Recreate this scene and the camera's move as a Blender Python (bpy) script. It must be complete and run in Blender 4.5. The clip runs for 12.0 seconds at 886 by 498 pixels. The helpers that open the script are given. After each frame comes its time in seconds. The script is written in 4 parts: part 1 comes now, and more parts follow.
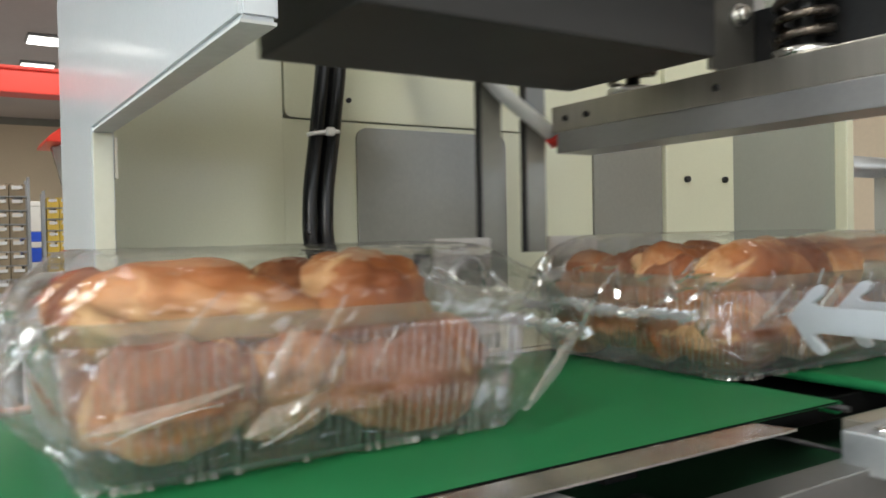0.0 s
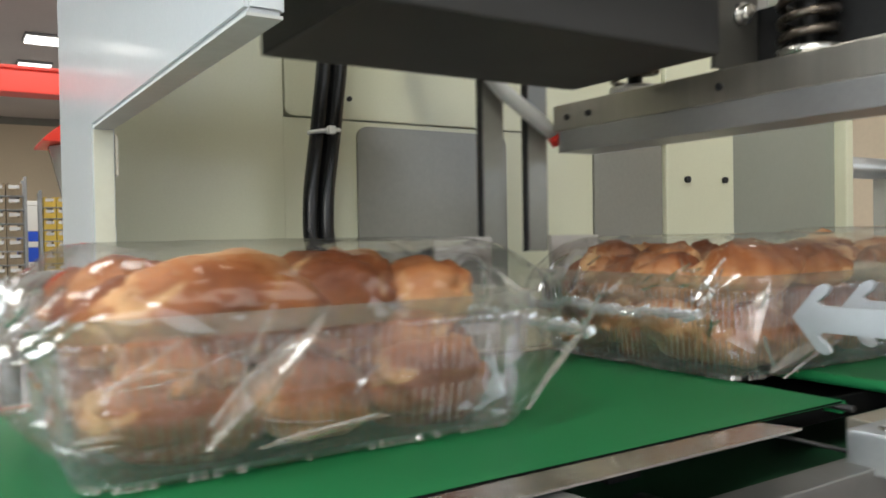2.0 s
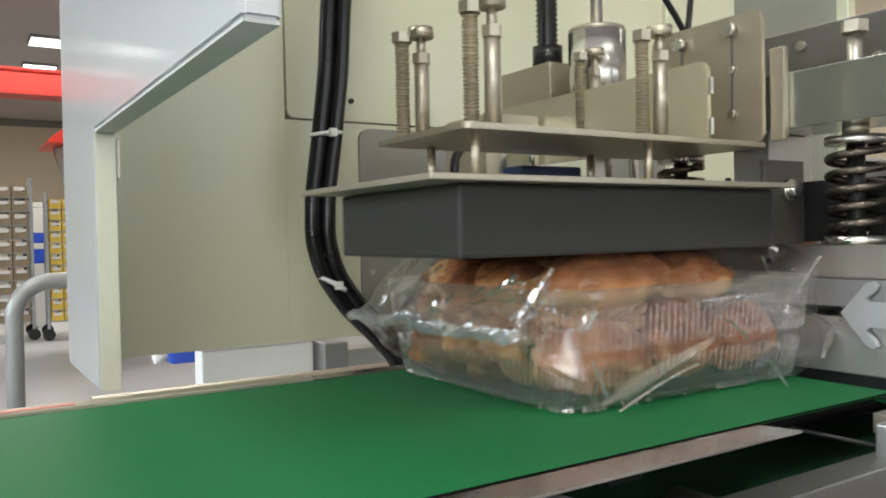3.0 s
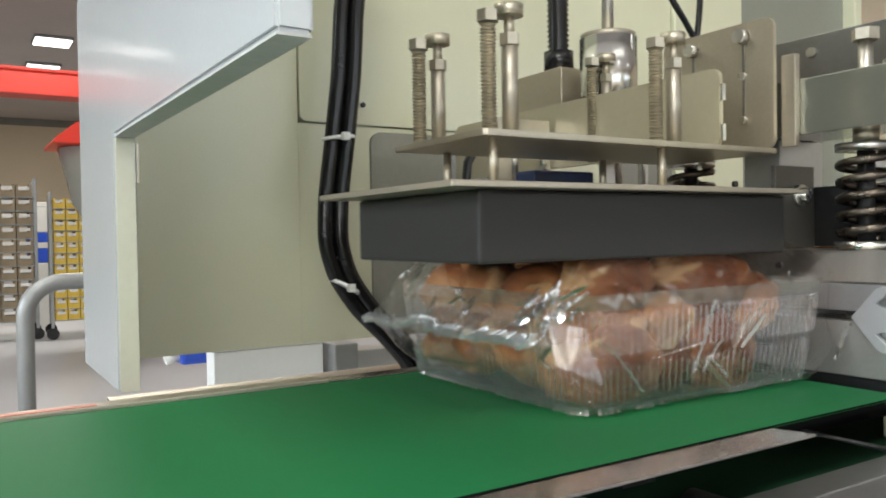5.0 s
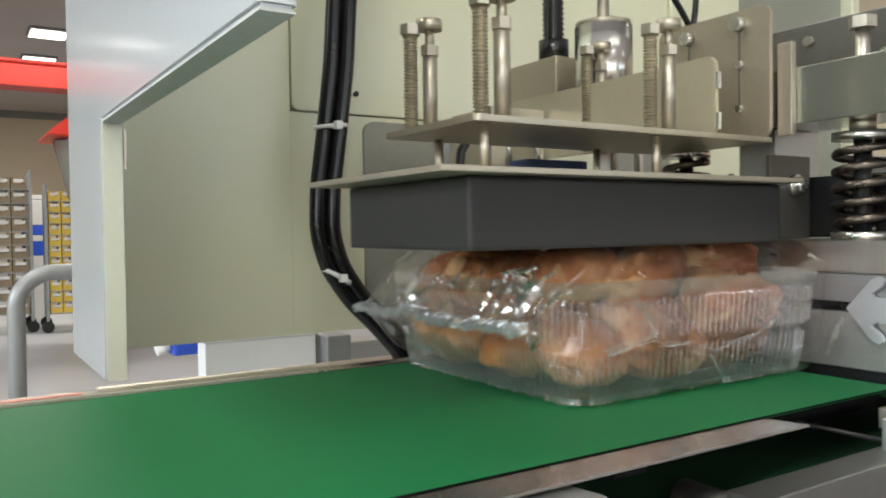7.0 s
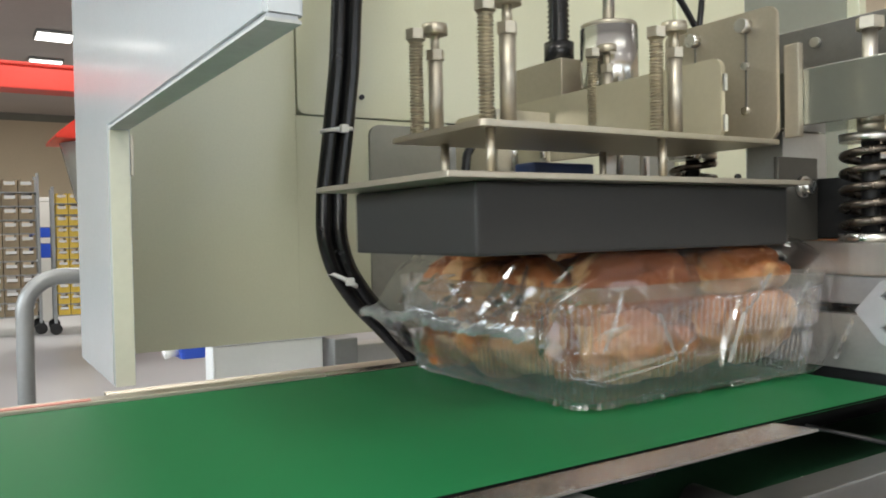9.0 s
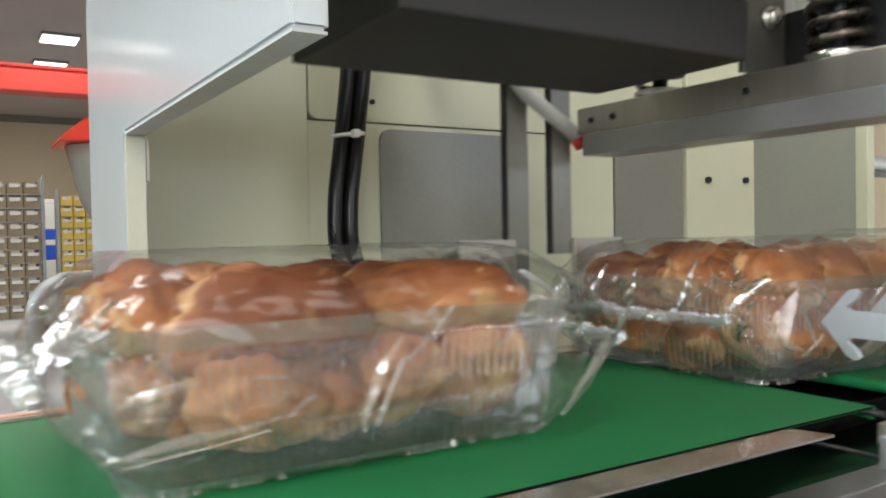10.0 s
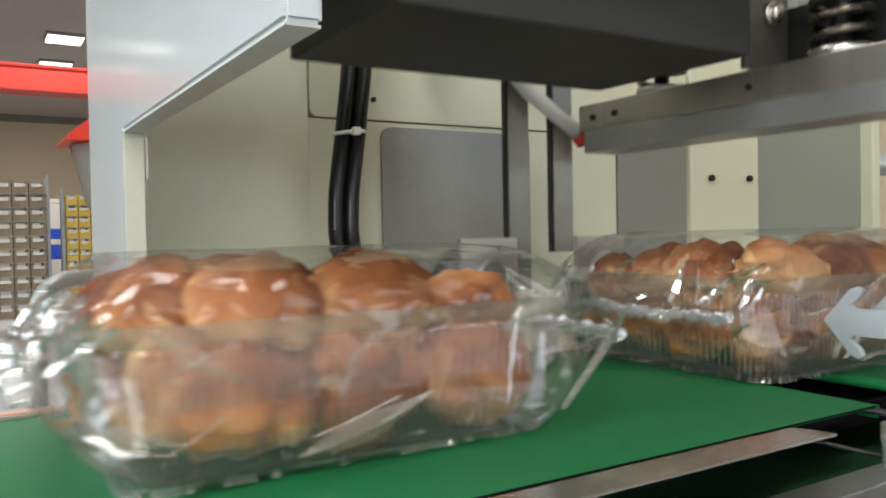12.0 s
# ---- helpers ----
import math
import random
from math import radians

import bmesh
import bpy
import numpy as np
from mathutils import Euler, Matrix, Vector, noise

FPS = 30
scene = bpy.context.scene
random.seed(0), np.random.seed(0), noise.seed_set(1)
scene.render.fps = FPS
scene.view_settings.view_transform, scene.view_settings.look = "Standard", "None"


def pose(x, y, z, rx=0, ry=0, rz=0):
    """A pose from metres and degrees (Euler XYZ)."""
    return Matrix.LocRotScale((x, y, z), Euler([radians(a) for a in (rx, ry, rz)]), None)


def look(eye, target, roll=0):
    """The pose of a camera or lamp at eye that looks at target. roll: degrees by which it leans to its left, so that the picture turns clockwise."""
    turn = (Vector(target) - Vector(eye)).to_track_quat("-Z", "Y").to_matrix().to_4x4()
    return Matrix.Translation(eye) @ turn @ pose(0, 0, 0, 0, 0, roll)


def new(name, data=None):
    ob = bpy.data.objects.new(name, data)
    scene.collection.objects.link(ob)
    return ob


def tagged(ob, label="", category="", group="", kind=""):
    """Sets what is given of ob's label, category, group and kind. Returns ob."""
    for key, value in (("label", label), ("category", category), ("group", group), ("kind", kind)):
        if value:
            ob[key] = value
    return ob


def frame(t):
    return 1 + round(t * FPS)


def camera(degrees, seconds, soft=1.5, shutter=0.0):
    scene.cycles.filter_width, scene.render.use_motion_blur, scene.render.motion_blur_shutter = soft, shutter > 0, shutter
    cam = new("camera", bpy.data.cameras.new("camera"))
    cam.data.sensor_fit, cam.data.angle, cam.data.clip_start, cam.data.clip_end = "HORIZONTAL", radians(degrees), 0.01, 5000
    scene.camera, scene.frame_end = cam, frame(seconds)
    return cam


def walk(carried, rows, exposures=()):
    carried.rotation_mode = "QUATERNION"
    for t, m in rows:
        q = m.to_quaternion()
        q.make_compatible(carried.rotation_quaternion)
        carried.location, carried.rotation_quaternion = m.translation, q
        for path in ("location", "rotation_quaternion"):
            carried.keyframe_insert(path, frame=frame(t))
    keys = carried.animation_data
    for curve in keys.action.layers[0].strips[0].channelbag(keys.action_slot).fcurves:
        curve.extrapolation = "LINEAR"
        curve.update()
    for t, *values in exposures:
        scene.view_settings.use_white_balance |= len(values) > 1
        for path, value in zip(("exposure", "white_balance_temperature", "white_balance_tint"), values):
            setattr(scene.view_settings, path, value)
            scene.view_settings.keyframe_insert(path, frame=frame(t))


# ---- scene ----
# The camera is held in the hand beside a flow-wrapping machine. x runs against the
# belt's travel, y goes away across the belt, z = 0 is the belt's top.
cam = camera(58.56, 12.0, soft=1.8, shutter=0.42)
PATH = (  # seconds, eye, heading, pitch, lean
    (0.0, -0.0003, -0.0027, 0.1555, 32.398, -1.123, -1.141),
    (0.5, 0.0012, 0.0011, 0.1546, 32.516, -1.071, -1.073),
    (1.0, 0.0021, 0.0023, 0.1564, 32.566, -1.112, -1.125),
    (1.5, 0.0005, -0.0009, 0.1529, 32.643, -1.074, -1.042),
    (2.0, -0.0029, 0.0030, 0.1529, 32.604, -1.058, -0.991),
    (2.5, -0.0006, 0.0034, 0.1537, 32.436, -1.187, -1.235),
    (3.0, 0.0000, -0.0000, 0.1550, 32.274, -1.024, -1.138),
    (5.0, -0.0170, -0.0012, 0.1595, 32.148, -1.014, -0.974),
    (5.5, -0.0138, 0.0002, 0.1540, 32.182, -1.089, -0.784),
    (6.0, -0.0096, 0.0085, 0.1518, 32.240, -1.230, -0.698),
    (6.5, -0.0093, 0.0058, 0.1533, 32.305, -1.391, -0.756),
    (7.0, -0.0071, 0.0041, 0.1527, 32.360, -1.380, -0.747),
    (9.0, -0.0074, 0.0046, 0.1574, 31.926, -1.396, -1.063),
    (9.5, -0.0165, 0.0021, 0.1604, 31.796, -1.309, -1.071),
    (10.0, -0.0190, 0.0072, 0.1613, 31.708, -1.267, -1.060),
    (10.5, -0.0164, 0.0053, 0.1644, 31.578, -1.274, -1.121),
    (11.0, -0.0125, 0.0057, 0.1597, 31.428, -1.241, -1.130),
    (11.5, -0.0143, 0.0084, 0.1560, 31.402, -1.193, -1.117),
    (12.0, -0.0120, 0.0087, 0.1592, 31.361, -1.298, -1.091),
)


def aim(x, y, z, heading, pitch, lean):
    h, p = radians(heading), radians(pitch)
    way = Vector((math.sin(h) * math.cos(p), math.cos(h) * math.cos(p), math.sin(p)))
    return look((x, y, z), Vector((x, y, z)) + way, lean)


walk(cam, [(r[0], aim(*r[1:])) for r in PATH])

# ---- light: a hall with ceiling panels and daylight windows in one wall ----
FLOOR, CEIL = -0.85, 3.9
HALL = (-7.0, 9.0, -6.0, 27.0)  # x0, x1, y0, y1
world = bpy.data.worlds.new("hall_air")
scene.world = world
world.use_nodes = True
world.node_tree.nodes["Background"].inputs[0].default_value = (0.75, 0.82, 0.9, 1)
world.node_tree.nodes["Background"].inputs[1].default_value = 0.3
scene.view_settings.exposure = 0.0


def area_lamp(name, m, sx, sy, watts, colour):
    d = bpy.data.lights.new(name, "AREA")
    d.shape, d.size, d.size_y, d.energy, d.color = "RECTANGLE", sx, sy, watts, colour
    ob = new(name, d)
    ob.matrix_world = m
    return ob


LAMPS = [(x, y) for y in (-3.0, 1.5, 6.0) for x in (-3.0, 1.0, 5.0)] + [(1.73, 16.2), (1.80, 18.7), (-3.0, 16.2), (-3.0, 18.7), (6.2, 16.2), (6.2, 18.7)]
for lx, ly in ((-1.5, -1.5), (1.6, -1.0), (-1.5, 2.6), (1.8, 3.0), (1.5, 9.0), (1.5, 20.0)):
    area_lamp("ceiling_lamp_light", pose(lx, ly, CEIL - 0.12), 2.2, 0.9, 260 if ly > 8 else (135 if ly < 0 else 85) if lx < 0 else 45 if ly > 0 else 10, (1.0, 1.0, 0.92))
area_lamp("window_light", look((-6.8, 1.0, 1.6), (0, 1.2, 0.3)), 6.0, 2.6, 450, (0.78, 0.89, 0.97))
area_lamp("window_light", look((-3.6, -5.7, 1.5), (0.2, 0.8, 0.2)), 5.0, 2.4, 230, (0.97, 0.98, 0.93))


# ---- materials ----
def material(name, colour, rough=0.5, metal=0.0, vary=0.15, scale=8.0, fine=0.0, fine_scale=120.0, stretch=(1, 1, 1), dark=None, rough_vary=0.1, coat=0.0, ior=1.45):
    """A surface whose colour and gloss drift at two scales, with a fine relief."""
    m = bpy.data.materials.new(name)
    m.use_nodes = True
    t = m.node_tree
    b = t.nodes["Principled BSDF"]
    b.inputs["Metallic"].default_value = metal
    b.inputs["IOR"].default_value = ior
    b.inputs["Coat Weight"].default_value = coat
    b.inputs["Coat Roughness"].default_value = 0.12
    co = t.nodes.new("ShaderNodeTexCoord")
    mp = t.nodes.new("ShaderNodeMapping")
    mp.inputs["Scale"].default_value = stretch
    t.links.new(co.outputs["Object"], mp.inputs[0])
    big = t.nodes.new("ShaderNodeTexNoise")
    big.inputs["Scale"].default_value, big.inputs["Detail"].default_value = scale, 5
    t.links.new(mp.outputs[0], big.inputs["Vector"])
    small = t.nodes.new("ShaderNodeTexNoise")
    small.inputs["Scale"].default_value, small.inputs["Detail"].default_value = fine_scale, 4
    t.links.new(mp.outputs[0], small.inputs["Vector"])
    mix = t.nodes.new("ShaderNodeMix")
    mix.data_type = "RGBA"
    d = dark or tuple(c * (1 - vary) for c in colour)
    lite = colour if dark else tuple(min(1, c * (1 + vary * 0.6)) for c in colour)
    mix.inputs["A"].default_value, mix.inputs["B"].default_value = (*d, 1), (*lite, 1)
    rng = t.nodes.new("ShaderNodeMapRange")
    rng.inputs["From Min"].default_value, rng.inputs["From Max"].default_value = 0.32, 0.68
    add = t.nodes.new("ShaderNodeMix")
    add.inputs["Factor"].default_value = 0.35
    t.links.new(big.outputs[0], add.inputs["A"])
    t.links.new(small.outputs[0], add.inputs["B"])
    t.links.new(add.outputs["Result"], rng.inputs["Value"])
    t.links.new(rng.outputs[0], mix.inputs["Factor"])
    t.links.new(mix.outputs["Result"], b.inputs["Base Color"])
    rr = t.nodes.new("ShaderNodeMapRange")
    rr.inputs["To Min"].default_value, rr.inputs["To Max"].default_value = max(0.03, rough - rough_vary), min(1, rough + rough_vary)
    t.links.new(add.outputs["Result"], rr.inputs["Value"])
    t.links.new(rr.outputs[0], b.inputs["Roughness"])
    if fine:
        bump = t.nodes.new("ShaderNodeBump")
        bump.inputs["Strength"].default_value, bump.inputs["Distance"].default_value = fine, 0.002
        t.links.new(small.outputs[0], bump.inputs["Height"])
        t.links.new(bump.outputs[0], b.inputs["Normal"])
    return m


def clear(name, tint, gloss_rough, haze, scale, strength, shine, milk=(0.85, 0.87, 0.88)):
    """Thin clear plastic: it lets light straight through, shines by Fresnel, and is a little milky."""
    m = bpy.data.materials.new(name)
    m.use_nodes = True
    t = m.node_tree
    t.nodes.remove(t.nodes["Principled BSDF"])
    out = t.nodes["Material Output"]
    tr = t.nodes.new("ShaderNodeBsdfTransparent")
    tr.inputs[0].default_value = (*tint, 1)
    gl = t.nodes.new("ShaderNodeBsdfGlossy")
    gl.inputs["Roughness"].default_value = gloss_rough
    d1 = t.nodes.new("ShaderNodeBsdfTranslucent")
    d1.inputs[0].default_value = (*milk, 1)
    d2 = t.nodes.new("ShaderNodeBsdfDiffuse")
    d2.inputs[0].default_value = (*milk, 1)
    df = t.nodes.new("ShaderNodeMixShader")
    t.links.new(d1.outputs[0], df.inputs[1])
    t.links.new(d2.outputs[0], df.inputs[2])
    co = t.nodes.new("ShaderNodeTexCoord")
    no = t.nodes.new("ShaderNodeTexNoise")
    no.noise_type = "RIDGED_MULTIFRACTAL"
    no.inputs["Scale"].default_value, no.inputs["Detail"].default_value, no.inputs["Distortion"].default_value = scale, 2, 0.8
    t.links.new(co.outputs["Object"], no.inputs["Vector"])
    bump = t.nodes.new("ShaderNodeBump")
    bump.inputs["Strength"].default_value, bump.inputs["Distance"].default_value = strength, 0.012
    t.links.new(no.outputs[0], bump.inputs["Height"])
    t.links.new(bump.outputs[0], gl.inputs["Normal"])
    lw = t.nodes.new("ShaderNodeLayerWeight")
    lw.inputs["Blend"].default_value = 0.5
    t.links.new(bump.outputs[0], lw.inputs["Normal"])
    pw = t.nodes.new("ShaderNodeMath")
    pw.operation = "POWER"
    pw.inputs[1].default_value = 4.0
    t.links.new(lw.outputs["Facing"], pw.inputs[0])
    fr = t.nodes.new("ShaderNodeMapRange")
    fr.inputs["To Min"].default_value, fr.inputs["To Max"].default_value = shine, 0.75
    t.links.new(pw.outputs[0], fr.inputs["Value"])
    a = t.nodes.new("ShaderNodeMixShader")
    a.inputs[0].default_value = haze
    t.links.new(tr.outputs[0], a.inputs[1])
    t.links.new(df.outputs[0], a.inputs[2])
    b = t.nodes.new("ShaderNodeMixShader")
    t.links.new(fr.outputs[0], b.inputs[0])
    t.links.new(a.outputs[0], b.inputs[1])
    t.links.new(gl.outputs[0], b.inputs[2])
    t.links.new(b.outputs[0], out.inputs["Surface"])
    return m


def glow(name, colour, strength):
    m = bpy.data.materials.new(name)
    m.use_nodes = True
    b = m.node_tree.nodes["Principled BSDF"]
    b.inputs["Base Color"].default_value = (0.8, 0.8, 0.8, 1)
    b.inputs["Emission Color"].default_value = (*colour, 1)
    b.inputs["Emission Strength"].default_value = strength
    return m


def bread():
    """Baked crust: brown and mottled on top, paler where the rolls touched in the oven."""
    m = bpy.data.materials.new("bread_crust")
    m.use_nodes = True
    t = m.node_tree
    b = t.nodes["Principled BSDF"]
    b.inputs["Roughness"].default_value = 0.6
    b.inputs["Specular IOR Level"].default_value = 0.3
    co = t.nodes.new("ShaderNodeTexCoord")
    info = t.nodes.new("ShaderNodeObjectInfo")
    no = t.nodes.new("ShaderNodeTexNoise")
    no.inputs["Scale"].default_value, no.inputs["Detail"].default_value = 22, 6
    t.links.new(co.outputs["Object"], no.inputs["Vector"])
    sep = t.nodes.new("ShaderNodeSeparateXYZ")
    t.links.new(co.outputs["Generated"], sep.inputs[0])
    s = t.nodes.new("ShaderNodeMath")
    s.operation = "MULTIPLY_ADD"
    s.inputs[1].default_value, s.inputs[2].default_value = 1.0, -0.55
    t.links.new(no.outputs[0], s.inputs[0])
    u = t.nodes.new("ShaderNodeMath")
    t.links.new(sep.outputs[2], u.inputs[0])
    t.links.new(s.outputs[0], u.inputs[1])
    r2 = t.nodes.new("ShaderNodeMath")
    r2.operation = "MULTIPLY_ADD"
    r2.inputs[1].default_value = 0.22
    t.links.new(info.outputs["Random"], r2.inputs[0])
    t.links.new(u.outputs[0], r2.inputs[2])
    ramp = t.nodes.new("ShaderNodeValToRGB")
    e = ramp.color_ramp.elements
    e[0].position, e[0].color = 0.05, (0.50, 0.285, 0.145, 1)
    e[1].position, e[1].color = 1.0, (0.16, 0.042, 0.010, 1)
    x = e.new(0.42)
    x.color = (0.43, 0.188, 0.07, 1)
    x = e.new(0.64)
    x.color = (0.31, 0.105, 0.028, 1)
    t.links.new(r2.outputs[0], ramp.inputs[0])
    patch = t.nodes.new("ShaderNodeTexNoise")
    patch.inputs["Scale"].default_value, patch.inputs["Detail"].default_value, patch.inputs["Distortion"].default_value = 11, 5, 1.2
    t.links.new(co.outputs["Object"], patch.inputs["Vector"])
    pr_ = t.nodes.new("ShaderNodeMapRange")
    pr_.inputs["From Min"].default_value, pr_.inputs["From Max"].default_value, pr_.inputs["To Max"].default_value = 0.55, 0.61, 0.55
    t.links.new(patch.outputs[0], pr_.inputs["Value"])
    pm = t.nodes.new("ShaderNodeMix")
    pm.data_type = "RGBA"
    pm.inputs["B"].default_value = (0.68, 0.44, 0.21, 1)
    t.links.new(pr_.outputs[0], pm.inputs["Factor"])
    t.links.new(ramp.outputs[0], pm.inputs["A"])
    t.links.new(pm.outputs["Result"], b.inputs["Base Color"])
    fine = t.nodes.new("ShaderNodeTexNoise")
    fine.inputs["Scale"].default_value, fine.inputs["Detail"].default_value = 75, 6
    t.links.new(co.outputs["Object"], fine.inputs["Vector"])
    bump = t.nodes.new("ShaderNodeBump")
    bump.inputs["Strength"].default_value, bump.inputs["Distance"].default_value = 0.6, 0.004
    t.links.new(fine.outputs[0], bump.inputs["Height"])
    t.links.new(bump.outputs[0], b.inputs["Normal"])
    return m


CREAM = material("cream_paint", (0.635, 0.635, 0.465), 0.3, vary=0.06, scale=3, fine=0.05, fine_scale=300, rough_vary=0.06, coat=0.3)
WHITE = material("white_gloss_paint", (0.465, 0.495, 0.505), 0.22, vary=0.04, scale=4, fine=0.03, fine_scale=240, rough_vary=0.05, coat=0.5)
STEEL = material("brushed_steel", (0.49, 0.465, 0.42), 0.33, 0.95, vary=0.12, scale=5, fine=0.12, fine_scale=160, stretch=(1, 14, 1))
STEELX = material("rolled_steel", (0.42, 0.385, 0.345), 0.2, 0.97, vary=0.1, scale=6, fine=0.03, fine_scale=130, stretch=(9, 1, 1), rough_vary=0.05)
ALU = material("milled_aluminium", (0.50, 0.51, 0.50), 0.38, 0.9, vary=0.1, scale=9, fine=0.1, fine_scale=200)
CHROME = material("chrome", (0.64, 0.63, 0.60), 0.28, 1.0, vary=0.08, scale=20, rough_vary=0.05)
ZINC = material("zinc_plated", (0.50, 0.46, 0.37), 0.4, 0.9, vary=0.16, scale=30, fine=0.1)
PLATE = material("plate_steel", (0.47, 0.425, 0.34), 0.38, 0.8, vary=0.1, scale=6, fine=0.08, fine_scale=200)
DARK = material("dark_grey_cover", (0.021, 0.020, 0.0185), 0.55, vary=0.14, scale=9, fine=0.12, fine_scale=350)
IRON = material("blued_steel", (0.105, 0.10, 0.088), 0.38, 0.5, vary=0.15, scale=14, fine=0.06, fine_scale=200)
SPRING = material("spring_steel", (0.11, 0.092, 0.075), 0.28, 0.9, vary=0.25, scale=40)
BLACK = material("black_rubber", (0.01, 0.01, 0.011), 0.24, vary=0.3, scale=30, fine=0.1)
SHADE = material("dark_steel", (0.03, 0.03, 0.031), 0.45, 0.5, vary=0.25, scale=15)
# near-black that holds the shade of the gaps round and under the belt
GAP_SHADE = material("matte_gap_shade", (0.006, 0.006, 0.006), 0.8, vary=0.2, scale=20, ior=1.1)
GREEN = material("green_belt", (0.010, 0.132, 0.043), 0.55, ior=1.24, vary=0.1, scale=5, fine=0.1, fine_scale=420, rough_vary=0.06)
# belt green for the return run, with the shade under the bed put in
SHADED_GREEN = material("shaded_green_belt", (0.004, 0.05, 0.018), 0.7, vary=0.2, scale=7, fine=0.1, fine_scale=300)
RED = material("red_paint", (0.72, 0.035, 0.015), 0.4, vary=0.1, scale=4)
REDPL = material("red_plastic", (0.65, 0.03, 0.02), 0.35)
TUBE = material("milky_hose", (0.75, 0.76, 0.74), 0.3, vary=0.06)
TIE = material("white_nylon", (0.8, 0.8, 0.78), 0.4, vary=0.05)
BLUE = material("blue_plastic", (0.03, 0.09, 0.55), 0.35, vary=0.1)
GREY = material("grey_sheet", (0.235, 0.23, 0.20), 0.2, 0.0, vary=0.1, scale=3, fine=0.05, coat=0.3)
OLIVE = material("grey_green_sheet", (0.24, 0.255, 0.215), 0.2, vary=0.06, scale=3, coat=0.5)
JAWM = material("bright_jaw_metal", (0.37, 0.37, 0.375), 0.36, 0.75, vary=0.1, scale=9, fine=0.06, fine_scale=200)
SATIN = material("satin_steel", (0.47, 0.435, 0.36), 0.42, 0.9, vary=0.1, scale=30)
NAVY = material("navy_plastic", (0.015, 0.03, 0.09), 0.4, vary=0.2, scale=30)
WORN = material("worn_steel", (0.21, 0.205, 0.195), 0.4, 0.85, vary=0.15, scale=12, fine=0.1)
ARMM = material("pale_plate", (0.52, 0.48, 0.36), 0.36, 0.55, vary=0.08, scale=5, fine=0.05)
GLOSS = material("grey_green_paint", (0.27, 0.28, 0.24), 0.14, 0.7, vary=0.08, scale=5, rough_vary=0.04, coat=0.4)
FADED = material("faded_red", (0.6, 0.26, 0.21), 0.6, vary=0.3, scale=30)
# dull grey that carries the shade on the end panel's underside
UNDER_SHADE = material("underside_shade", (0.46, 0.47, 0.45), 0.7, vary=0.15, scale=12)
WALLM = material("hall_wall", (0.66, 0.55, 0.40), 0.8, vary=0.07, scale=0.6, fine_scale=20)
CEILM = material("hall_ceiling", (0.62, 0.56, 0.53), 0.85, vary=0.08, scale=0.5, fine_scale=10)
FLOORM = material("hall_floor", (0.36, 0.355, 0.37), 0.35, vary=0.12, scale=0.8, fine_scale=20)
CRATE = material("brown_crate", (0.22, 0.165, 0.10), 0.6, vary=0.3, scale=4)
CRATE2 = material("yellow_crate", (0.62, 0.42, 0.06), 0.5, vary=0.2, scale=4)
ENAMEL = material("white_enamel", (0.80, 0.81, 0.80), 0.35, vary=0.04, scale=5, fine=0.03)
JAWLOW = material("dull_jaw_metal", (0.43, 0.42, 0.40), 0.34, 0.75, vary=0.1, scale=9, fine=0.06, fine_scale=200)
BLADE = material("polished_blade", (0.56, 0.57, 0.59), 0.38, 0.78, vary=0.08, scale=12, fine=0.05)
POLISH = material("polished_steel", (0.66, 0.66, 0.64), 0.2, 1.0, vary=0.05, scale=20, rough_vary=0.03)
TRIMM = material("cream_trim", (0.52, 0.52, 0.42), 0.3, vary=0.08, scale=6, fine=0.05, coat=0.3)
LABEL = material("paper_label", (0.6, 0.59, 0.57), 0.7, vary=0.05)
RAIL = material("grey_pipe", (0.26, 0.265, 0.265), 0.35, 0.3, vary=0.1, scale=12)
FILM = clear("clear_film", (0.99, 0.99, 0.99), 0.05, 0.012, 30, 0.10, 0.07)
PET = clear("clear_tray", (0.98, 0.98, 0.985), 0.14, 0.03, 30, 0.05, 0.10, (0.87, 0.86, 0.92))
# folded film; part of its milky white stands for glints
FOLD = clear("doubled_film", (0.98, 0.98, 0.97), 0.12, 0.2, 22, 0.3, 0.2)
CRUMPLE = clear("crumpled_film", (0.97, 0.97, 0.97), 0.06, 0.07, 22, 0.4, 0.45)
FLAP = clear("folded_film", (0.97, 0.95, 0.91), 0.18, 0.2, 22, 0.25, 0.12, (0.90, 0.82, 0.70))
# bright lines along creases: highlights put into the haze
GLINT = clear("crease_glint", (0.97, 0.97, 0.96), 0.15, 0.36, 22, 0.2, 0.25, (0.9, 0.88, 0.84))
RIBM = clear("tray_ribs", (0.96, 0.965, 0.97), 0.2, 0.08, 30, 0.05, 0.22, (0.88, 0.87, 0.92))
SEALM = clear("crimped_film", (0.95, 0.96, 0.97), 0.1, 0.38, 30, 0.5, 0.5)
RIM = clear("tray_rim", (0.95, 0.94, 0.92), 0.2, 0.24, 30, 0.2, 0.2, (0.88, 0.84, 0.76))
CRUST = bread()
GLOW = glow("lamp_panel", (1.0, 0.97, 0.92), 4.5)
DAY = glow("window_pane", (0.8, 0.9, 1.0), 2.2)


